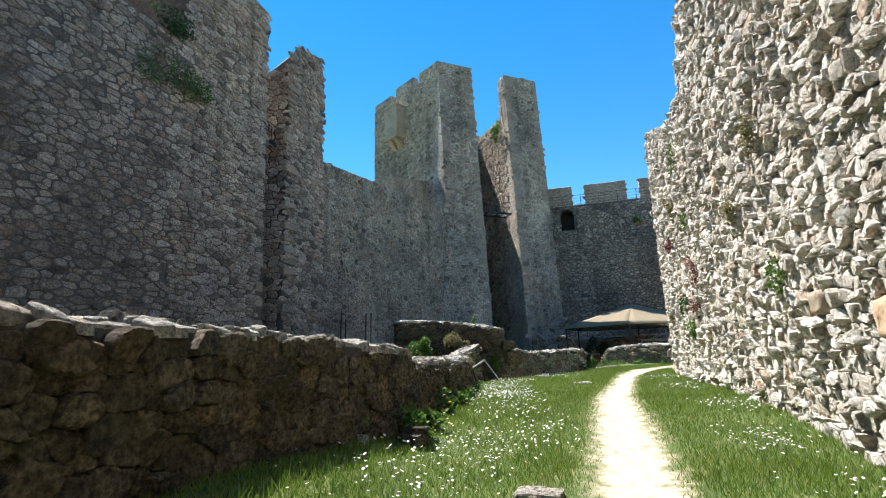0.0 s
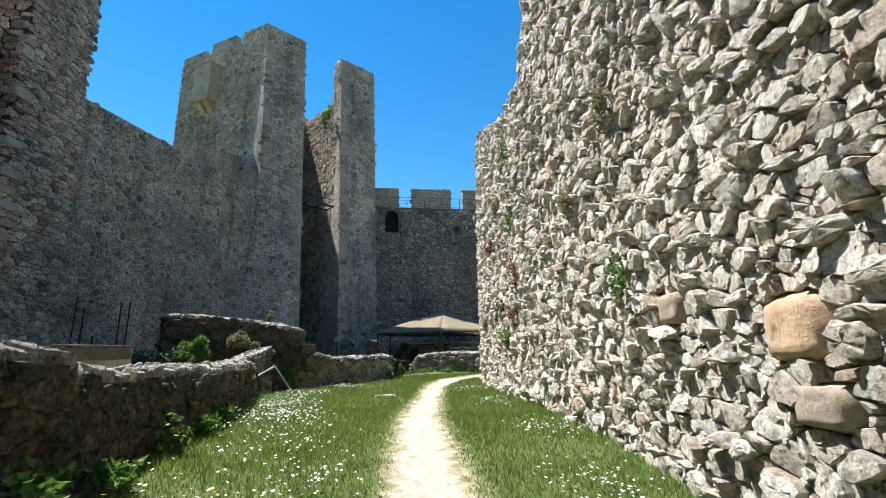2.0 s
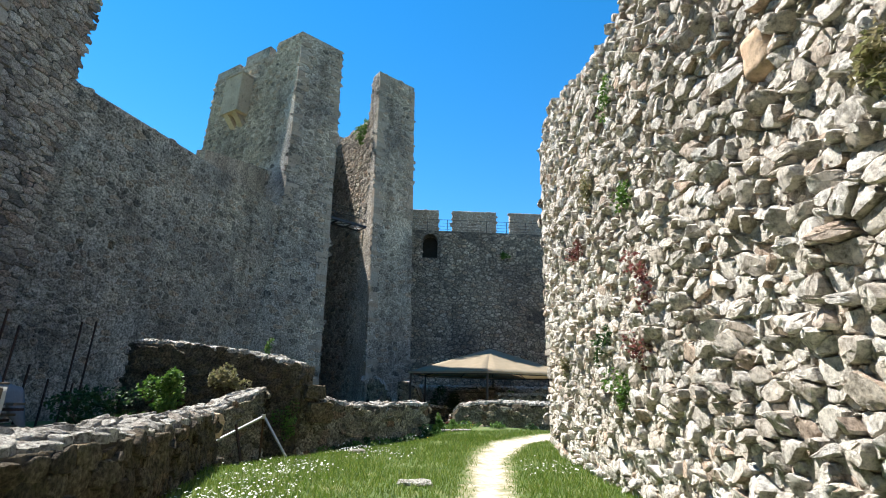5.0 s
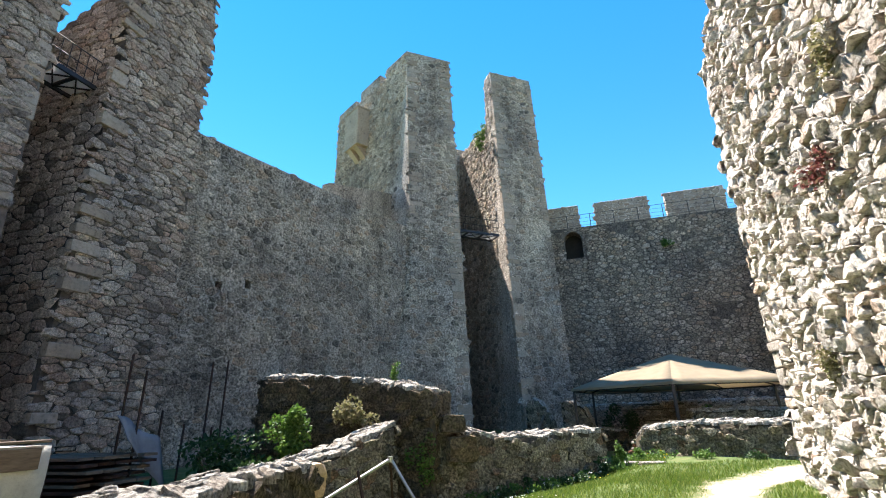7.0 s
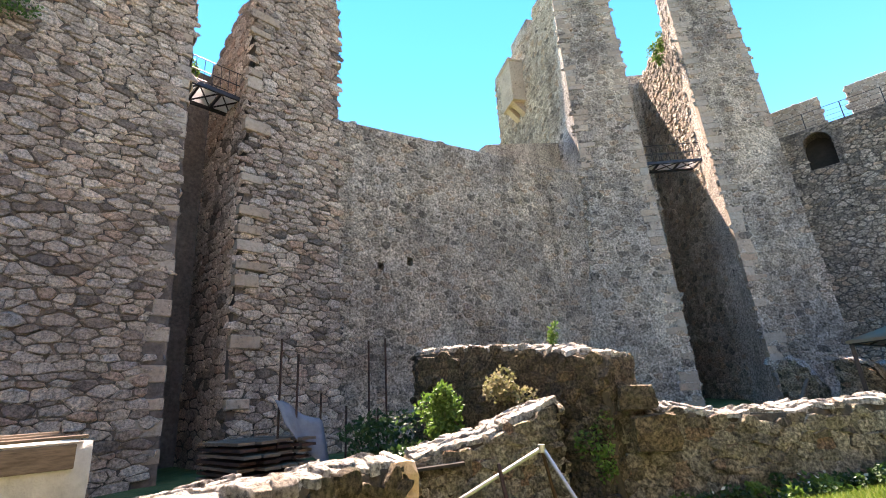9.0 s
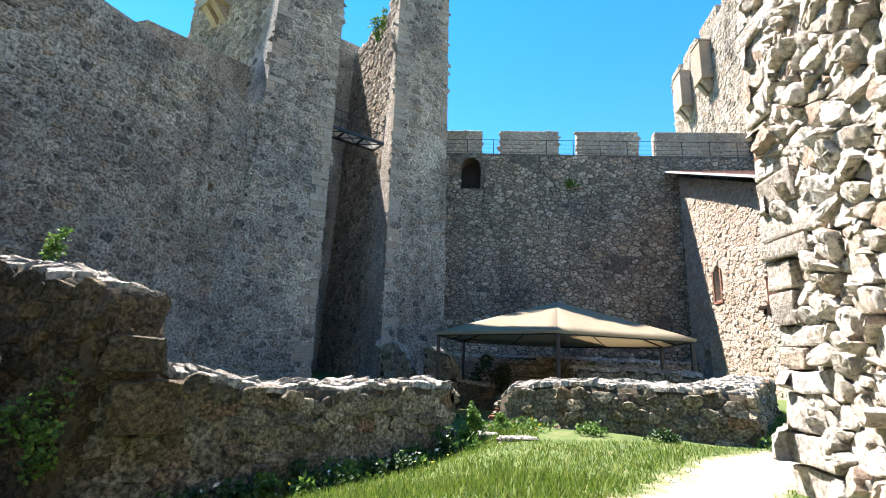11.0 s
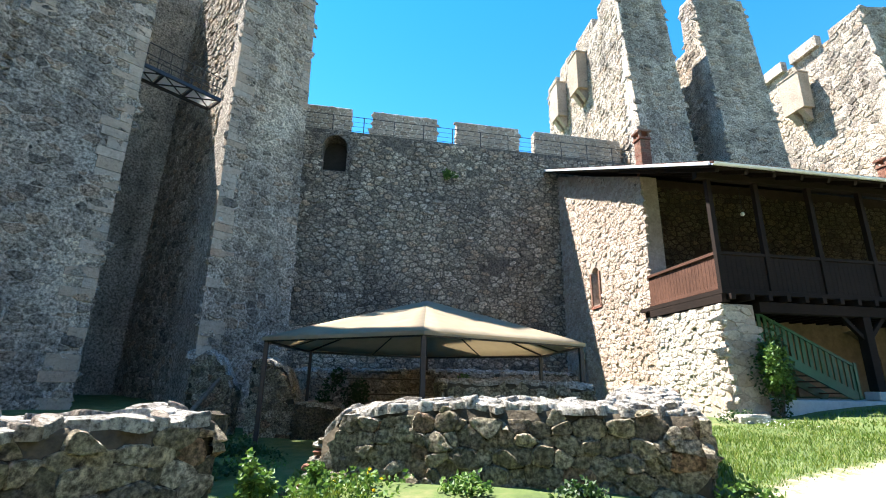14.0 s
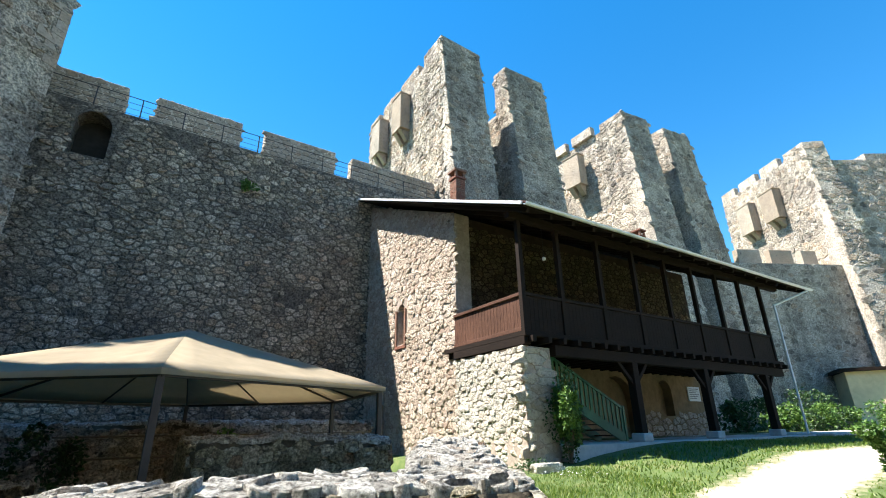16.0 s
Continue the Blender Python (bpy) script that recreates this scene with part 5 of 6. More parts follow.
p, q = Vector((50, 39.0)), Vector((53.6, 33.0))
d_ = (q - p).normalized()
n_ = Vector((-d_.y, d_.x))
bm = bmesh.new()
r = [p, q, q + n_ * 5, p + n_ * 5]
add_prism(bm, [(v.x, v.y, 0.5) for v in r], [(v.x, v.y, 5.4) for v in r])
part("wall", bm, YELLOW, outb)
bm = bmesh.new()
r = [p - d_ * 0.4 - n_ * 0.5, q + d_ * 0.4 - n_ * 0.5, q + d_ * 0.4 + n_ * 5.4, p - d_ * 0.4 + n_ * 5.4]
add_prism(bm, [(v.x, v.y, 5.404) for v in r], [(v.x, v.y, 5.65) for v in r])
part("roof", bm, WOOD, outb)

# Party tent: six-sided gazebo
tent = thing("gazebo_tent", "six-sided gazebo tent with faded beige canvas on dark posts", "tent", at=(3.2, 37.9, 0))
TC, TR, TZ, TA = Vector((3.2, 37.9)), 5.3, 2.62, 4.2
corners = [Vector((math.cos(radians(-98 + 60 * k)), math.sin(radians(-98 + 60 * k)))) * TR for k in range(6)]
for k in range(6):
    a, b2 = corners[k], corners[(k + 1) % 6]
    vs, fs, N_ = [], [], 8
    for i in range(N_ + 1):
        f = i / N_
        for j in range(N_ + 1):
            g = j / N_
            p = (a.lerp(b2, g)) * (1 - f)
            sag = -0.04 * math.sin(math.pi * f) * (0.4 + math.sin(math.pi * g)) - 0.05 * math.sin(math.pi * g) * (1 - f)
            vs.append((p.x, p.y, TZ + (TA - TZ) * f ** 0.94 + sag))
    fs = [(i * (N_ + 1) + j, i * (N_ + 1) + j + 1, (i + 1) * (N_ + 1) + j + 1, (i + 1) * (N_ + 1) + j) for i in range(N_) for j in range(N_)]
    panel = link("canvas_panel", mesh_of("canvas_panel", vs, fs, True), CANVAS, tent)
    md = panel.modifiers.new("thickness", "SOLIDIFY")
    md.thickness = 0.006
    a2, b3 = a * 1.004, b2 * 1.004
    bm = bmesh.new()
    add_prism(bm, [(a2.x, a2.y, TZ - 0.1), (b3.x, b3.y, TZ - 0.1), (b3.x * 0.998, b3.y * 0.998, TZ - 0.1), (a2.x * 0.998, a2.y * 0.998, TZ - 0.1)],
              [(a2.x, a2.y, TZ), (b3.x, b3.y, TZ), (b3.x * 0.998, b3.y * 0.998, TZ), (a2.x * 0.998, a2.y * 0.998, TZ)])
    part("valance", bm, CANVAS, tent)
    part("eave_bar", beam((a.x * 0.985, a.y * 0.985, TZ - 0.1), (b2.x * 0.985, b2.y * 0.985, TZ - 0.1), 0.05, 0.07), TENT_METAL, tent)
    part("rib", beam((a.x * 0.985, a.y * 0.985, TZ - 0.06), (0.05 * a.x, 0.05 * a.y, TA - 0.22), 0.04, 0.06), TENT_METAL, tent)
    mid = a.lerp(b2, 0.5)
    part("rib", beam((mid.x * 0.985, mid.y * 0.985, TZ - 0.09), (0.05 * mid.x, 0.05 * mid.y, TA - 0.26), 0.03, 0.05), TENT_METAL, tent)
    g = ground_z(TC.x + a.x, TC.y + a.y) - 0.15
    part("post", beam((a.x * 0.975, a.y * 0.975, g), (a.x * 0.975, a.y * 0.975, TZ - 0.1), 0.12, 0.12, 0.01), TENT_METAL, tent)

# stone terrace wall behind the tent with wooden rails
low_wall("terrace_wall", "rough stone terrace wall in the tent's shade", [(-2.2, 42.6, 1.9), (3, 42.9, 2.0), (11, 43.2, 2.0)], 0.8, 181, group="", material=GREY, single=False)


# Plants
def leaves(rnd, centre, radii, count, size, droop=0.0, hollow=0.45, flat=None):
    """Points and faces of many small folded leaves in an uneven cloud."""
    vs, fs = [], []
    lumps = [(Vector([rnd.gauss(0, 0.45) for _ in range(3)]), rnd.uniform(0.35, 0.7)) for _ in range(7)]
    for _ in range(count):
        c, r = rnd.choice(lumps)
        d = Vector([rnd.gauss(0, 1) for _ in range(3)]).normalized() * (r * rnd.uniform(hollow, 1) ** 0.6)
        q = c + d
        p = Vector((centre[0] + q.x * radii[0], centre[1] + q.y * radii[1], centre[2] + q.z * radii[2] - droop * rnd.random()))
        way = (Vector([rnd.gauss(0, 0.6) for _ in range(3)]) + d * 0.8 + Vector((0, 0, 0.35))).normalized()
        side = way.cross(Vector([rnd.gauss(0, 1) for _ in range(3)])).normalized()
        tip = way.cross(side)
        L, W = size * rnd.uniform(0.6, 1.3), size * rnd.uniform(0.28, 0.45)
        o = len(vs)
        vs += [p, p + tip * L * 0.5 + side * W, p + tip * L + way * L * 0.1, p + tip * L * 0.5 - side * W, p + tip * L * 0.5 - way * W * 0.4]
        fs += [(o, o + 1, o + 4), (o + 1, o + 2, o + 4), (o + 2, o + 3, o + 4), (o + 3, o, o + 4)]
    return vs, fs


def plant(name, label, category, centre, radii, count, size, material, seed, root=None, stems=5, group="", droop=0.0, extra=None):
    rnd = random.Random(seed)
    ob = thing(name, label, category, group=group)
    vs, fs = leaves(rnd, centre, radii, count, size, droop)
    tagged(link("foliage", mesh_of("foliage", vs, fs), material, ob), kind="stuff")
    if extra:
        vs, fs = leaves(rnd, centre, [r * 1.05 for r in radii], extra[0], size * 0.8, droop)
        tagged(link("blossom", mesh_of("blossom", vs, fs), extra[1], ob), kind="stuff")
    root = Vector(root or (centre[0], centre[1], centre[2] - radii[2]))
    for k in range(stems):
        tip = Vector(centre) + Vector([rnd.uniform(-0.6, 0.6) * r for r in radii])
        mid = root.lerp(tip, 0.5) + Vector((rnd.uniform(-0.1, 0.1) * radii[0], rnd.uniform(-0.1, 0.1) * radii[1], 0.1 * radii[2]))
        t = max(0.004, 0.018 * max(radii))
        part("stem", join(tube(root, mid, t, t * 0.7, 6), tube(mid, tip, t * 0.7, t * 0.3, 6)), OLDWOOD, ob)
    return ob


plant("wall_shrub", "large flowering shrub growing out of the shaded castle wall", "shrub", (-14.0, 12.7, 11.7), (0.4, 1.2, 1.0), 900, 0.1, LEAF, 1, root=(-14.5, 12.6, 11.2), stems=9, extra=(700, LEAF_DRY))
plant("wall_shrub", "dark weeds hanging on the shaded castle wall", "shrub", (-14.2, 12.6, 14.0), (0.4, 0.9, 0.5), 600, 0.12, LEAF_DARK, 2, root=(-14.6, 12.5, 13.9))
for k, (y, z, r, mt, lab) in enumerate((
        (8.85, 2.42, 0.24, LEAF, "green wall plant in a joint of the pale wall"), (8.9, 4.8, 0.25, LEAF_DRY, "dry tuft in a joint of the pale wall"),
        (15.5, 6.85, 0.26, LEAF, "green wall plant near the ruined top"), (15.15, 4.8, 0.3, LEAF, "yellow-green wall plant in the pale wall"),
        (16.5, 2.5, 0.26, LEAF_DARK, "dark green wall plant in the pale wall"), (15.9, 1.75, 0.34, LEAF, "trailing green weeds low on the pale wall"),
        (14.8, 3.25, 0.3, LEAF_RED, "reddish dry plant in the pale wall"), (17.9, 4.66, 0.26, LEAF_RED, "reddish dry tuft in the pale wall"),
        (14.9, 2.2, 0.26, LEAF_RED, "reddish plant low in the pale wall"), (19.3, 2.2, 0.25, LEAF_DRY, "dry weeds in the pale wall"), (10.6, 3.8, 0.18, LEAF_DRY, "dry tuft in a joint of the pale wall"),
        (17.0, 5.8, 0.3, LEAF_DRY, "grey dry weeds in the pale wall"))):
    plant("wall_plant", lab, "plant", (2.98, y, z), (0.13, r, r * 1.1), 230, 0.075, mt, 20 + k, root=(3.2, y, z - 0.1), stems=4, group="wall plants", droop=0.12)
plant("bush", "bright green leafy bush behind the low ruin wall", "bush", (-7.75, 22.0, 1.25), (0.55, 0.55, 0.5), 1300, 0.13, LEAF, 40)
plant("weeds", "dry pale weeds on the ruin wall's slope", "weeds", (-6.2, 22.35, 1.75), (0.55, 0.3, 0.4), 700, 0.1, LEAF_DRY, 41)
plant("weeds", "small yellow-green plant on top of the ruin wall", "weeds", (-5.4, 23.0, 2.75), (0.14, 0.14, 0.25), 160, 0.08, LEAF, 42)
plant("climber", "green climber on the broken end of the ruin wall", "plant", (-4.45, 22.3, 0.75), (0.38, 0.12, 0.6), 320, 0.08, LEAF, 43, root=(-4.3, 22.4, 0.15))
plant("shrub", "tall green shrub at the corner of the house", "shrub", (12.45, 33.5, 1.65), (0.42, 0.36, 1.1), 1500, 0.13, LEAF, 44, root=(12.5, 33.6, 0.6), stems=9, extra=(700, LEAF_DARK))
plant("shrub", "light green conifer bush beside the path", "bush", (15.6, 27.5, 1.15), (0.6, 0.6, 0.5), 1500, 0.11, LEAF, 45, root=(15.6, 27.5, 0.6))
plant("wall_plant", "green plant in the slot of the open tower", "plant", (-7.0, 42.6, 21.8), (0.4, 0.4, 0.9), 500, 0.16, LEAF, 46, root=(-6.7, 43.2, 21.5), group="wall plants")
plant("wall_plant", "small green plant on the shaded north wall", "plant", (5.1, 44.95, 12.4), (0.3, 0.15, 0.35), 220, 0.13, LEAF, 47, root=(5.1, 45.3, 12.2), group="wall plants")
plant("wall_plant", "weeds on top of the shaded tower", "plant", (-17.5, 18.9, 14.3), (0.5, 0.4, 0.5), 300, 0.15, LEAF, 48, root=(-17.5, 18.2, 13.8), group="wall plants")
for k, (x, y, r, mt) in enumerate(((34.5, 37.5, 1.0, LEAF), (36.5, 38.5, 1.3, LEAF_DARK), (39, 38, 1.1, LEAF), (41.5, 38.6, 1.5, LEAF_DARK), (44, 37.6, 1.1, LEAF), (46.5, 36.2, 1.3, LEAF), (32, 38.6, 1.2, LEAF_DARK))):
    plant("garden_shrub", "rounded garden shrub at the foot of the castle wall", "shrub", (x, y, 1.15 + r * 0.75), (r, r, r * 0.75), 700, 0.25, mt, 50 + k, group="garden shrubs", root=(x, y, 1.05))
for k, (x, y, r) in enumerate(((-2.8, 6.9, 0.28), (-2.45, 6.4, 0.25), (-3.05, 5.7, 0.22), (-2.6, 7.8, 0.22), (-3.0, 9.5, 0.22), (-3.2, 12, 0.25), (-2.9, 10.7, 0.2))):
    g = ground_z(x, y)
    plant("weeds", "broad-leaved green weeds at the foot of the ruin wall", "weeds", (x, y, g + 0.16), (r, r, 0.16), 150, 0.1, LEAF, 70 + k, group="weeds", extra=(10, PETAL_Y) if k % 2 == 0 else None, stems=3, root=(x, y, g - 0.02))
for k, (x, y, r) in enumerate(((-0.2, 27.0, 0.4), (0.6, 28.2, 0.4), (1.3, 28.0, 0.45), (-1.0, 26.0, 0.3), (-2.2, 24.3, 0.35), (2.4, 27.6, 0.35), (3.6, 27.1, 0.3), (5.4, 26.9, 0.35), (-3.2, 22.9, 0.4), (11.0, 33.6, 0.4), (0.0, 31, 0.6), (-1.3, 33, 0.6))):
    g = ground_z(x, y)
    plant("weeds", "green weeds at the foot of the ruin wall", "weeds", (x, y, g + 0.1), (r, r * 0.8, 0.14), 200, 0.085, LEAF if k % 3 else LEAF_DARK, 90 + k, group="weeds", extra=(12, PETAL_Y) if k in (2, 4) else None, stems=4, root=(x, y, g - 0.02))
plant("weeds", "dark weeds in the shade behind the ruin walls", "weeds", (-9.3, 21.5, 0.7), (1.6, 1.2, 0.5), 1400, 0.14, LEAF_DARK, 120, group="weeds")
# added dark leaves darken this ground: its shade is put into their colour
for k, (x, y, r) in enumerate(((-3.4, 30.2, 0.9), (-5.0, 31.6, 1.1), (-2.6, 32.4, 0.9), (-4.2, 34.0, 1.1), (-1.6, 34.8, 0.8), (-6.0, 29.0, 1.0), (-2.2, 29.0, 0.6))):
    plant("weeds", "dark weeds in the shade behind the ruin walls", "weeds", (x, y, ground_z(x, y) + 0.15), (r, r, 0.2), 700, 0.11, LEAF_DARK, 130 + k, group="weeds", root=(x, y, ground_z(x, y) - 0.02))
for k in range(13):
    u = (k + 0.5) / 13
    x, y = -3.5 + 3.2 * u + 0.22, 23.1 + 4.0 * u - 0.2
    g = ground_z(x, y)
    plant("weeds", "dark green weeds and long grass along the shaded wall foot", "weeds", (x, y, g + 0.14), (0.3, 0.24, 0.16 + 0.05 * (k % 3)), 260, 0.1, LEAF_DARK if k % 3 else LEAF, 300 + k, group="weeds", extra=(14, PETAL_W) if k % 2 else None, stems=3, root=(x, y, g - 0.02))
for k, (x, y, h) in enumerate(((0.02, 27.3, 0.34), (0.12, 27.75, 0.28), (-0.1, 27.0, 0.26), (0.62, 28.3, 0.22))):
    g = ground_z(x, y)
    plant("weeds", "tall bright green weeds at the ruin wall's end", "weeds", (x, y, g + h), (0.12, 0.12, h), 240, 0.09, LEAF, 330 + k, group="weeds", stems=5, root=(x, y, g - 0.02))
plant("shrub", "green shrub in the shade behind the tent posts", "shrub", (0.6, 41.6, 1.3), (0.8, 0.5, 0.9), 900, 0.13, LEAF_DARK, 121)
plant("shrub", "small green shrub beside the terrace wall", "shrub", (4.2, 36.4, 1.3), (0.4, 0.3, 0.45), 350, 0.11, LEAF, 122)


# Grass blades and meadow flowers
def wall_side(x, y):
    left = np.interp(y, [-8, 0, 3, 5.4, 7.3, 9.2, 13.4, 18.1, 22, 23.2, 27.2, 28], [-3.25, -3.2, -3.15, -3.0, -2.75, -3.2, -3.4, -4.5, -4.5, -3.55, -0.3, -0.2])
    return left


rs = np.random.RandomState(5)


def blades(n, x0, x1, y0, y1, h0, h1, w, keep):
    x, y = rs.uniform(x0, x1, n), rs.uniform(y0, y1, n)
    ok = keep(x, y)
    x, y = x[ok], y[ok]
    g = path_gap(x, y)
    ok = rs.uniform(0, 1, len(x)) < np.clip((g + 0.05) * 3.0, 0, 1)
    x, y, g = x[ok], y[ok], g[ok]
    z = height(x, y) + np.array([noise.noise((a * 0.9, b_ * 0.9, 3.0)) * 0.05 + noise.noise((a * 0.2, b_ * 0.2, 7.0)) * 0.06 for a, b_ in zip(x, y)]) * np.clip(g * 1.2, 0.15, 1) - 0.01
    patch = np.array([noise.noise((a * 0.7, b_ * 0.7, 9.0)) for a, b_ in zip(x, y)])
    h = rs.uniform(h0, h1, len(x)) * (1 + 0.6 * patch) * np.clip(g * 1.6 + 0.35, 0.35, 1.0)
    a = rs.uniform(0, math.tau, len(x))
    lean = rs.uniform(0.1, 0.9, len(x)) * h
    la = rs.uniform(0, math.tau, len(x))
    p0 = np.stack([x - np.cos(a) * w, y - np.sin(a) * w, z], 1)
    p1 = np.stack([x + np.cos(a) * w, y + np.sin(a) * w, z], 1)
    p2 = np.stack([x + np.cos(la) * lean, y + np.sin(la) * lean, z + h], 1)
    return np.stack([p0, p1, p2], 1).reshape(-1, 3)


def fast_mesh(name, tri):
    n = len(tri) // 3
    me = bpy.data.meshes.new(name)
    me.vertices.add(len(tri))
    me.vertices.foreach_set("co", tri.astype(np.float32).ravel())
    me.loops.add(len(tri))
    me.loops.foreach_set("vertex_index", np.arange(len(tri), dtype=np.int32))
    me.polygons.add(n)
    me.polygons.foreach_set("loop_start", np.arange(0, len(tri), 3, dtype=np.int32))
    me.update(calc_edges=True)
    me.validate()
    return me


corridor = lambda x, y: (x > wall_side(x, y) + 0.05) & (x < 3.15 + np.clip(y - 22, 0, 1) * 20)
house_clear = lambda x, y: ~((x > 11) & (y > 33.2)) & ~((x > 1.3) & (x < 5.6) & (y > 26.9) & (y < 29.4)) & ~((y > 27) & (y > 27 + (x - 5.2) * 1.6) & (x > 5.2) & (x < 10))
tri = np.concatenate([
    blades(110000, -3.4, 3.1, 2.5, 14, 0.04, 0.12, 0.006, corridor),
    blades(60000, -4.5, 3.3, 14, 24, 0.05, 0.13, 0.008, corridor),
    blades(75000, -3.6, 12, 22.5, 33, 0.05, 0.12, 0.011, lambda x, y: corridor(x, y) & house_clear(x, y) & ((y < 27.2) | (x > 5.4) | ((x > -0.3) & (x < 1.3)))),
    blades(9000, -1, 2, 27.2, 31, 0.06, 0.16, 0.012, lambda x, y: (x > -2.2 + (y - 27.5)) & (x < 0.9)),
    blades(30000, 11, 34, 22, 33, 0.05, 0.12, 0.02, house_clear)])
tagged(link("grass", fast_mesh("grass", tri), GRASS), "short sunny meadow grass along the trodden path", "grass", kind="stuff")


def flowers(spots, r0, r1):
    out = []
    for (cx, cy, rad, n) in spots:
        x, y = rs.normal(cx, rad, n), rs.normal(cy, rad * 1.4, n)
        ok = (path_gap(x, y) > 0.08) & corridor(x, y)
        x, y = x[ok], y[ok]
        z = height(x, y) + rs.uniform(0.05, 0.14, len(x))
        r = rs.uniform(r0, r1, len(x))
        tx, ty = rs.normal(0, 0.3, len(x)), rs.normal(0, 0.3, len(x))
        for k in range(5):
            a, b_ = k * math.tau / 5, (k + 1) * math.tau / 5
            pa = np.stack([x + r * math.cos(a), y + r * math.sin(a), z + r * (tx * math.cos(a) + ty * math.sin(a))], 1)
            pb = np.stack([x + r * math.cos(b_), y + r * math.sin(b_), z + r * (tx * math.cos(b_) + ty * math.sin(b_))], 1)
            out.append(np.stack([np.stack([x, y, z], 1), pa, pb], 1).reshape(-1, 3))
    return np.concatenate(out)


white = flowers([(-2.2, 12.4, 0.5, 500), (-2.6, 14.6, 0.4, 420), (-1.6, 10, 0.5, 150), (-1.6, 6.8, 0.5, 220), (-0.8, 8.0, 0.4, 130), (-1.9, 4.8, 0.5, 160), (2.2, 7.8, 0.3, 120), (2.4, 10.5, 0.35, 90), (2.5, 5.5, 0.3, 80),
                 (2.2, 14.2, 0.3, 110), (2.3, 18, 0.35, 90), (-2.7, 17.2, 0.5, 260), (-1.2, 19.5, 0.4, 90), (-2.3, 20.6, 0.35, 130), (11.2, 32.6, 0.3, 80)], 0.011, 0.022)
tagged(link("daisies", fast_mesh("daisies", white), PETAL_W), "scattered small white daisies in the grass", "flowers", kind="stuff")
gold = flowers([(-2.9, 5.8, 0.35, 12), (-2.4, 8, 0.4, 8), (-2.9, 11, 0.3, 6), (-1.2, 25, 0.4, 8)], 0.018, 0.03)
tagged(link("dandelions", fast_mesh("dandelions", gold), PETAL_Y), "a few yellow dandelion flowers by the ruin wall", "flowers", kind="stuff")


# Loose stones on the grass
def boulder(name, label, at, size, material, seed, group="loose stones", turn=0.0):
    rnd = random.Random(seed)
    bm = bmesh.new()
    bmesh.ops.create_cube(bm, size=1)
    bmesh.ops.subdivide_edges(bm, edges=bm.edges[:], cuts=3, use_grid_fill=True)
    for v in bm.verts:
        c = v.co
        rr = max(abs(c.x), abs(c.y), abs(c.z))
        c *= 1 - 0.16 * (c.length / (rr * 1.732)) ** 3
        c += Vector([noise.noise((c.x * 2.3 + seed, c.y * 2.3, c.z * 2.3 + 7 * k)) * 0.12 for k in range(3)])
        v.co = Vector((c.x * size[0], c.y * size[1], c.z * size[2]))
    bmesh.ops.rotate(bm, cent=(0, 0, 0), matrix=Matrix.Rotation(radians(turn), 3, "Z"), verts=bm.verts[:])
    for v in bm.verts:
        v.co += Vector(at)
    me = bpy.data.meshes.new(name)
    bm.to_mesh(me)
    bm.free()
    return tagged(link(name, me, material), label, "stone", group)


boulder("loose_block", "brown squared stone block lying in the grass", (-3.05, 5.45, ground_z(-3.05, 5.45) + 0.09), (0.36, 0.26, 0.28), RUIN, 3, turn=25)
boulder("loose_stone", "flat broken stones in the weeds", (-2.35, 6.2, ground_z(-2.35, 6.2) + 0.06), (0.4, 0.28, 0.18), RUIN, 4, turn=-20)
boulder("loose_stone", "small broken stone in the weeds", (-2.3, 6.25, ground_z(-2.3, 6.25) + 0.19), (0.3, 0.2, 0.09), RUIN, 5, turn=10)
boulder("loose_stone", "pale stone beside a brown block", (-2.8, 5.6, ground_z(-2.8, 5.6) + 0.04), (0.16, 0.14, 0.14), CAP, 6)
boulder("loose_stone", "flat grey stone set in the grass", (-0.62, 5.15, ground_z(-0.62, 5.15) + 0.0), (0.5, 0.36, 0.16), CAP, 7)
boulder("loose_stone", "flat grey stone beside the path", (-0.36, 16.2, ground_z(-0.36, 16.2) + 0.01), (0.55, 0.4, 0.14), CAP, 8)
boulder("loose_stone", "pale slab in the grass before the ruin", (0.35, 28.0, ground_z(0.35, 28) + 0.05), (0.9, 0.35, 0.16), CAP, 9, turn=20)
boulder("loose_stone", "pale slab beside the ruin wall", (0.9, 26.9, ground_z(0.9, 26.9) + 0.03), (0.8, 0.3, 0.12), CAP, 10, turn=15)
boulder("loose_stone", "flat pale stone in the grass", (-1.9, 20.0, ground_z(-1.9, 20) + 0.01), (0.4, 0.25, 0.1), CAP, 11)
# rocks lying in shadow, which their dark stone colour carries
for k, (x, y, sx, sy, sz) in enumerate(((-5.35, 20.0, 0.6, 0.45, 0.5), (-4.95, 20.9, 0.4, 0.5, 0.35), (-5.75, 19.5, 0.55, 0.4, 0.4), (-5.0, 19.6, 0.35, 0.3, 0.25), (-4.6, 21.5, 0.4, 0.35, 0.4))):
    boulder("loose_stone", "fallen stones in the gap of the ruin wall, shade put into their tone", (x, y, ground_z(x, y) + sz * 0.3), (sx, sy, sz), RUIN, 60 + k, turn=k * 37)
boulder("loose_stone", "white stones at the house corner", (11.3, 33.3, ground_z(11.3, 33.3) + 0.08), (0.9, 0.4, 0.25), HOUSE_PALE, 12)
for k in range(7):
    boulder("laid_slab", "thin brick slab in a stacked ruin edge", (0.5 + 0.04 * k, 29.2 + 0.02 * (k % 2), -0.02 + k * 0.1), (0.45 - 0.05 * (k % 3), 0.45, 0.085), BRICK if k % 2 else CAP, 200 + k, group="laid slabs", turn=-20 + 4 * (k % 3))
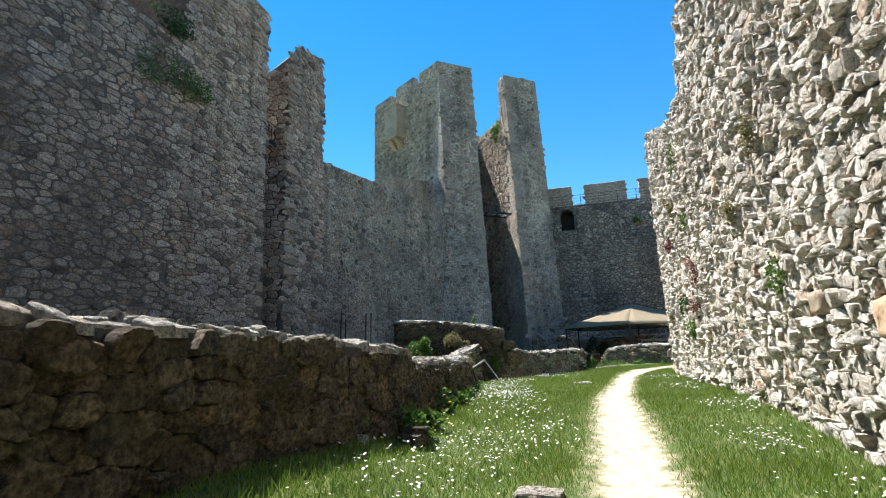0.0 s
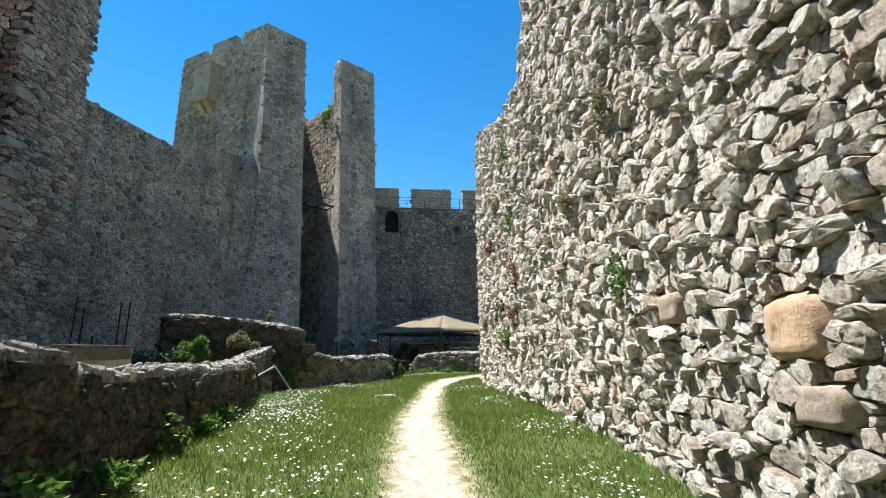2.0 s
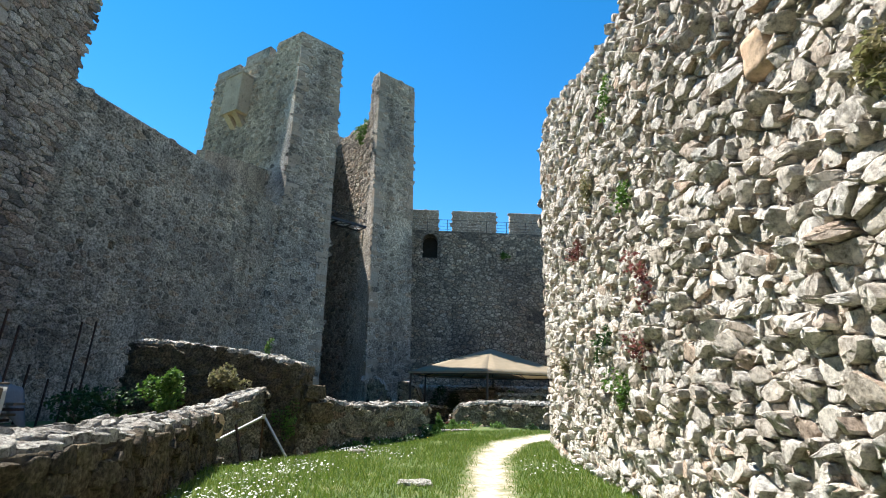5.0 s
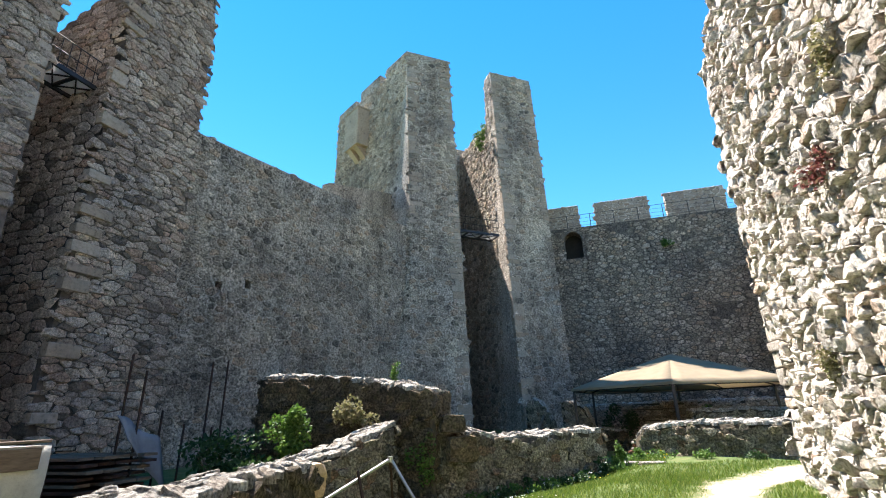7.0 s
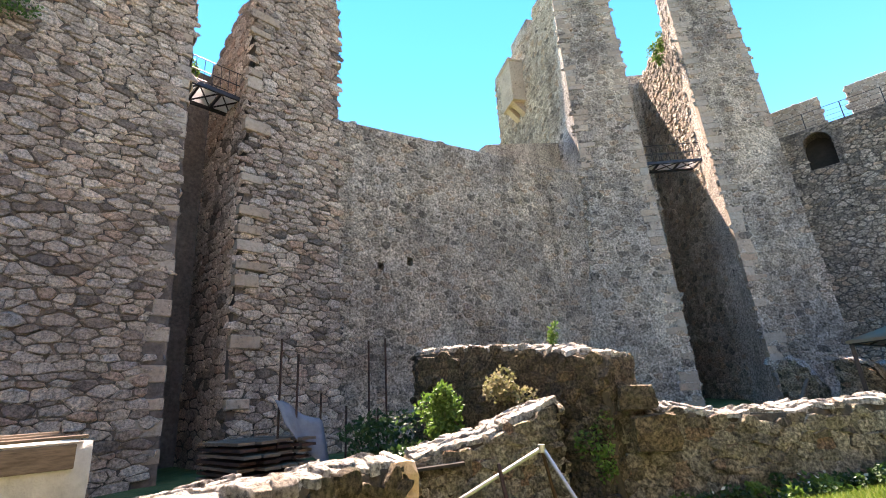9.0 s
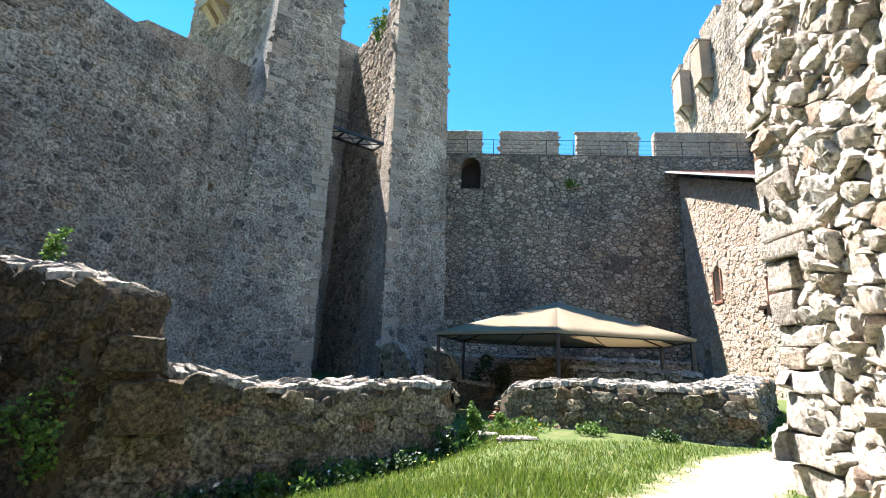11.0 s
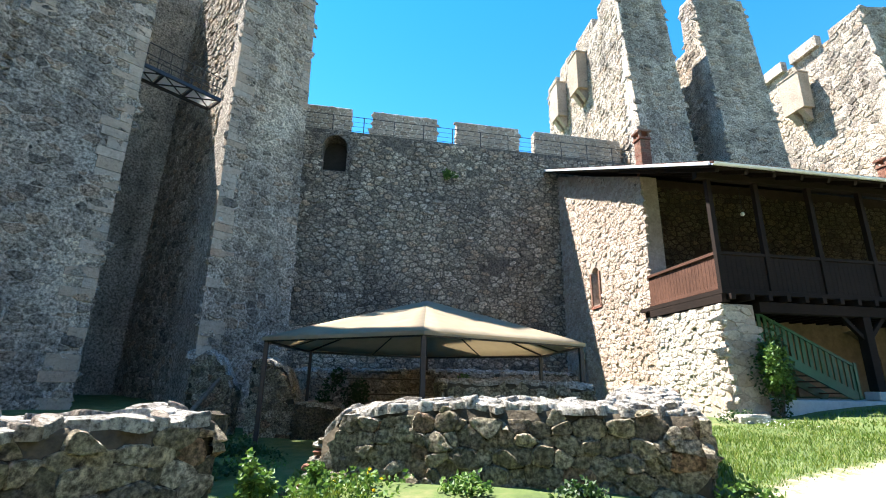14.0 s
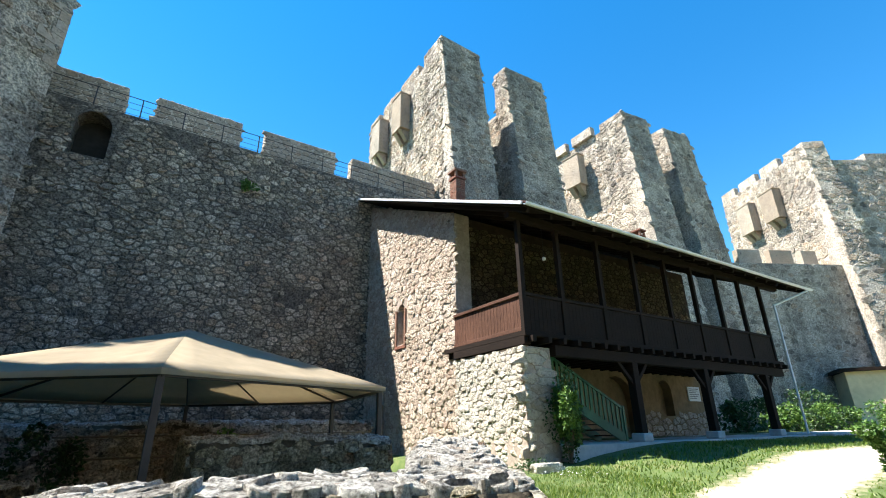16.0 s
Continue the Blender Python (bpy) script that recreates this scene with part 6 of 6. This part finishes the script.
boulder("end_block", "orange-brown squared block on the ruin wall's end", (-4.75, 18.0, 0.72), (0.7, 0.5, 0.55), ORANGE, 15, group="", turn=-14)
boulder("end_block", "dark brown stone in the broken wall end", (-3.75, 22.75, 1.42), (0.62, 0.5, 0.42), RUIN, 16, group="", turn=30)
boulder("end_block", "large rounded brown stone in the wall", (-3.55, 22.8, 0.85), (0.75, 0.5, 0.6), RUIN, 17, group="", turn=35)
boulder("end_block", "brick-red stone at the wall's end", (-0.5, 27.5, 0.95), (0.28, 0.4, 0.3), RUIN, 18, group="", turn=40)
low_wall("ruin_stub", "dark broken masonry stub below the tower with a pale lit top", [(-4.5, 39.2, 2.0), (-4.1, 39.1, 2.4), (-3.6, 39.05, 2.1), (-3.1, 39.0, 1.2)], 0.8, 191, group="", single=False, material=RUIN_PALE)
low_wall("ruin_stub", "brown broken masonry stub at the tent's edge", [(-2.5, 38.9, 2.15), (-1.9, 38.8, 2.15), (-1.35, 38.7, 1.8), (-1.0, 38.6, 0.8)], 0.7, 195, group="", single=False, material=RUIN_PALE)
low_wall("ruin_stub", "low dark remains of masonry under the tent", [(-0.95, 38.4, 0.78), (-0.2, 38.35, 0.7), (0.6, 38.3, 0.62)], 0.6, 197, group="", single=False)
prop = thing("leaning_pole", "grey wooden pole leaning against a ruin stub", "pole")
part("shaft", tube((-3.5, 38.9, 1.45), (-3.9, 37.3, 0.3), 0.07), OLDWOOD, prop)

# Pipe stand beside the ruin wall
stand = thing("pipe_stand", "galvanised pipe stand with a rusty strut in the wall's gap", "stand")
apex = Vector((-4.5, 20.8, 0.8))
part("leg", tube(apex, (-6.0, 19.37, ground_z(-6.0, 19.37)), 0.032), GALV, stand)
part("leg", tube(apex + Vector((0.01, 0.02, 0)), (-3.65, 20.73, ground_z(-3.65, 20.73) - 0.03), 0.03), GALV, stand)
part("clamp", tube(apex - Vector((0, 0, 0.06)), apex + Vector((0, 0, 0.05)), 0.055), GALV, stand)
part("strut", beam((-5.0, 20.35, 0.62), (-4.6, 20.1, ground_z(-4.6, 20.1)), 0.05, 0.05), RUST, stand)
part("leg", tube(apex, (-4.7, 21.5, ground_z(-4.7, 21.5)), 0.028), RUST, stand)

# Tarpaulin-covered crate and stored timber behind the ruin wall
crate = thing("covered_crate", "crate wrapped in white tarpaulin with planks on top", "crate")
bm = box(-8.9, -6.7, 11.2, 15.5, 0.0, 1.42)
bmesh.ops.subdivide_edges(bm, edges=bm.edges[:], cuts=9, use_grid_fill=True)
for v in bm.verts:
    k = noise.noise((v.co.x * 1.7, v.co.y * 1.7, v.co.z * 0.7)) * 0.09
    v.co += Vector((k, k * 0.7, 0))
part("tarpaulin", bm, TARP, crate, smooth=True)
for k, (a, b2) in enumerate((((-6.66, 11.2), (-6.68, 15.45)), ((-7.1, 11.1), (-7.15, 15.3)), ((-8.2, 11.0), (-8.1, 15.4)))):
    part("plank", beam((*a, 1.45 + 0.02 * k), (*b2, 1.47 + 0.02 * k), 0.16, 0.035), OLDWOOD, crate)
part("edge_board", box(-6.66, -6.6, 11.2, 15.36, 1.16, 1.4, 0.01), OLDWOOD, crate)
pile = thing("plank_pile", "dark stacked planks under a grey sheet behind the ruins", "planks")
rnd = random.Random(9)
for layer in range(7):
    for k in range(4):
        y = 18.9 + k * 0.42 + rnd.uniform(-0.04, 0.04)
        part("plank", box(-13.1, -10.6 + rnd.uniform(-0.2, 0.2), y, y + 0.36, 0.15 + layer * 0.13, 0.15 + layer * 0.13 + 0.06), RUST if layer % 2 else OLDWOOD, pile)
for k, (x, y, z) in enumerate(((-11, 19.85, 3.26), (-11, 20.3, 2.9), (-11, 20.95, 1.95), (-11, 22.45, 3.3), (-11, 23.05, 3.4), (-11, 21.7, 1.6), (-11.1, 22.8, 1.5))):
    st = thing("iron_stake", "dark rusty iron stake standing in the ground", "stake", group="iron stakes")
    part("rod", tube((x, y, 0.0), (x + 0.03, y + 0.02, z), 0.028), RUST, st)
sheet = thing("ground_sheet", "grey tarpaulin sheet hung over the stored planks", "tarpaulin")
vs, fs = [], []
for i in range(9):
    for j in range(7):
        u, v = i / 8, j / 6
        vs.append((-11.0 + 0.35 * v + 0.06 * math.sin(9 * u), 19.75 + 1.25 * u + 0.1 * v, 1.85 - 1.35 * u * (0.4 + 0.6 * v) - 0.55 * v + 0.05 * math.sin(7 * u + 3 * v)))
fs = [(i * 7 + j, i * 7 + j + 1, (i + 1) * 7 + j + 1, (i + 1) * 7 + j) for i in range(8) for j in range(6)]
cloth = link("cloth", mesh_of("cloth", vs, fs, True), CLOTH, sheet)
md = cloth.modifiers.new("thickness", "SOLIDIFY")
md.thickness = 0.01
shelter = thing("shelter_roof", "low dark sheet roof behind the ruin wall", "shelter")
part("roof_sheet", beam((-7.3, 19.3, 0.5), (-6.1, 20.7, 0.6), 1.2, 0.05), DARK, shelter)
for x, y in ((-7.1, 19.2), (-6.2, 20.3)):
    part("post", beam((x, y, 0), (x, y, 0.47), 0.08, 0.08), OLDWOOD, shelter)


# Footbridges in the tower slots and the walkway railing
def footbridge(a, b, z, width, label):
    fb = thing("footbridge", label, "bridge", group="footbridges")
    a, b = Vector((*a, z)), Vector((*b, z))
    d = (b - a).normalized()
    s = d.cross(Vector((0, 0, 1)))
    for k in (-0.5, 0.5):
        part("side_beam", beam(a + s * width * k, b + s * width * k, 0.08, 0.16), IRON, fb)
    n = 3
    for i in range(n):
        p, q = a.lerp(b, i / n), a.lerp(b, (i + 1) / n)
        # white panel in place of sky light between the braces
        part("deck_panel", beam(p.lerp(q, 0.08) + Vector((0, 0, 0.05)), p.lerp(q, 0.92) + Vector((0, 0, 0.05)), width * 0.92, 0.03), DECK, fb)
        part("cross_brace", beam(p + s * width * 0.46, q - s * width * 0.46, 0.04, 0.05), IRON, fb)
        part("cross_brace", beam(p - s * width * 0.46, q + s * width * 0.46, 0.04, 0.052), IRON, fb)
        part("cross_bar", beam(q + s * width * 0.46, q - s * width * 0.46, 0.07, 0.1), IRON, fb)
    for k in (-0.5, 0.5):
        for h in (0.55, 1.05):
            part("handrail", tube(a + s * width * k + Vector((0, 0, h)), b + s * width * k + Vector((0, 0, h)), 0.02, None, 6), IRON, fb)
        for i in range(9):
            p = a.lerp(b, i / 8) + s * width * k
            part("baluster", tube(p, p + Vector((0, 0, 1.05)), 0.014, None, 5), IRON, fb)


footbridge((-8.6, 39.3), (-6.05, 41.6), 13.15, 1.1, "narrow metal footbridge across the tower slot, white panels for sky through its deck")
footbridge((-15.6, 17.9), (-15.6, 20.1), 12.3, 1.2, "narrow metal footbridge across the dark tower slot")
rail = thing("walkway_railing", "thin metal cable railing along the castle walkway", "railing")
for k in range(13):
    x = -2.9 + k * 1.66
    y = 45.3 + 0.038 * x
    part("post", tube((x, y, 14.2), (x, y, 15.45), 0.025, None, 6), IRON, rail)
for h in (0.35, 0.62, 0.9, 1.2):
    part("cable", tube((-2.9, 45.19, 14.25 + h), (17.0, 45.95, 14.25 + h), 0.01 if h < 1 else 0.018, None, 5), IRON, rail)
# bench rails below the terrace
bench = thing("long_bench", "long wooden bench boards along the terrace wall under the tent", "bench")
for z, y in ((0.95, 41.9), (1.55, 42.4)):
    part("seat_board", box(0.5, 10.5, y - 0.2, y, z, z + 0.05, 0.008), OLDWOOD, bench)
for x in (0.9, 4.2, 7.4, 10.2):
    part("support", box(x, x + 0.08, 41.75, 41.85, 0.5, 0.948), OLDWOOD, bench)
    part("support", box(x, x + 0.08, 42.25, 42.33, 0.5, 1.548), OLDWOOD, bench)
# small lamp bulb under the balcony roof
bulb = thing("bulb_lamp", "small white bulb hanging under the balcony roof", "lamp")
bm = bmesh.new()
bmesh.ops.create_uvsphere(bm, u_segments=12, v_segments=8, radius=0.07, matrix=Matrix.Translation((13.0, 34.4, 6.9)))
part("globe", bm, WHITE, bulb, smooth=True)
part("cord", tube((13.0, 34.4, 6.96), (13.0, 34.4, 8.2), 0.01, None, 5), IRON, bulb)
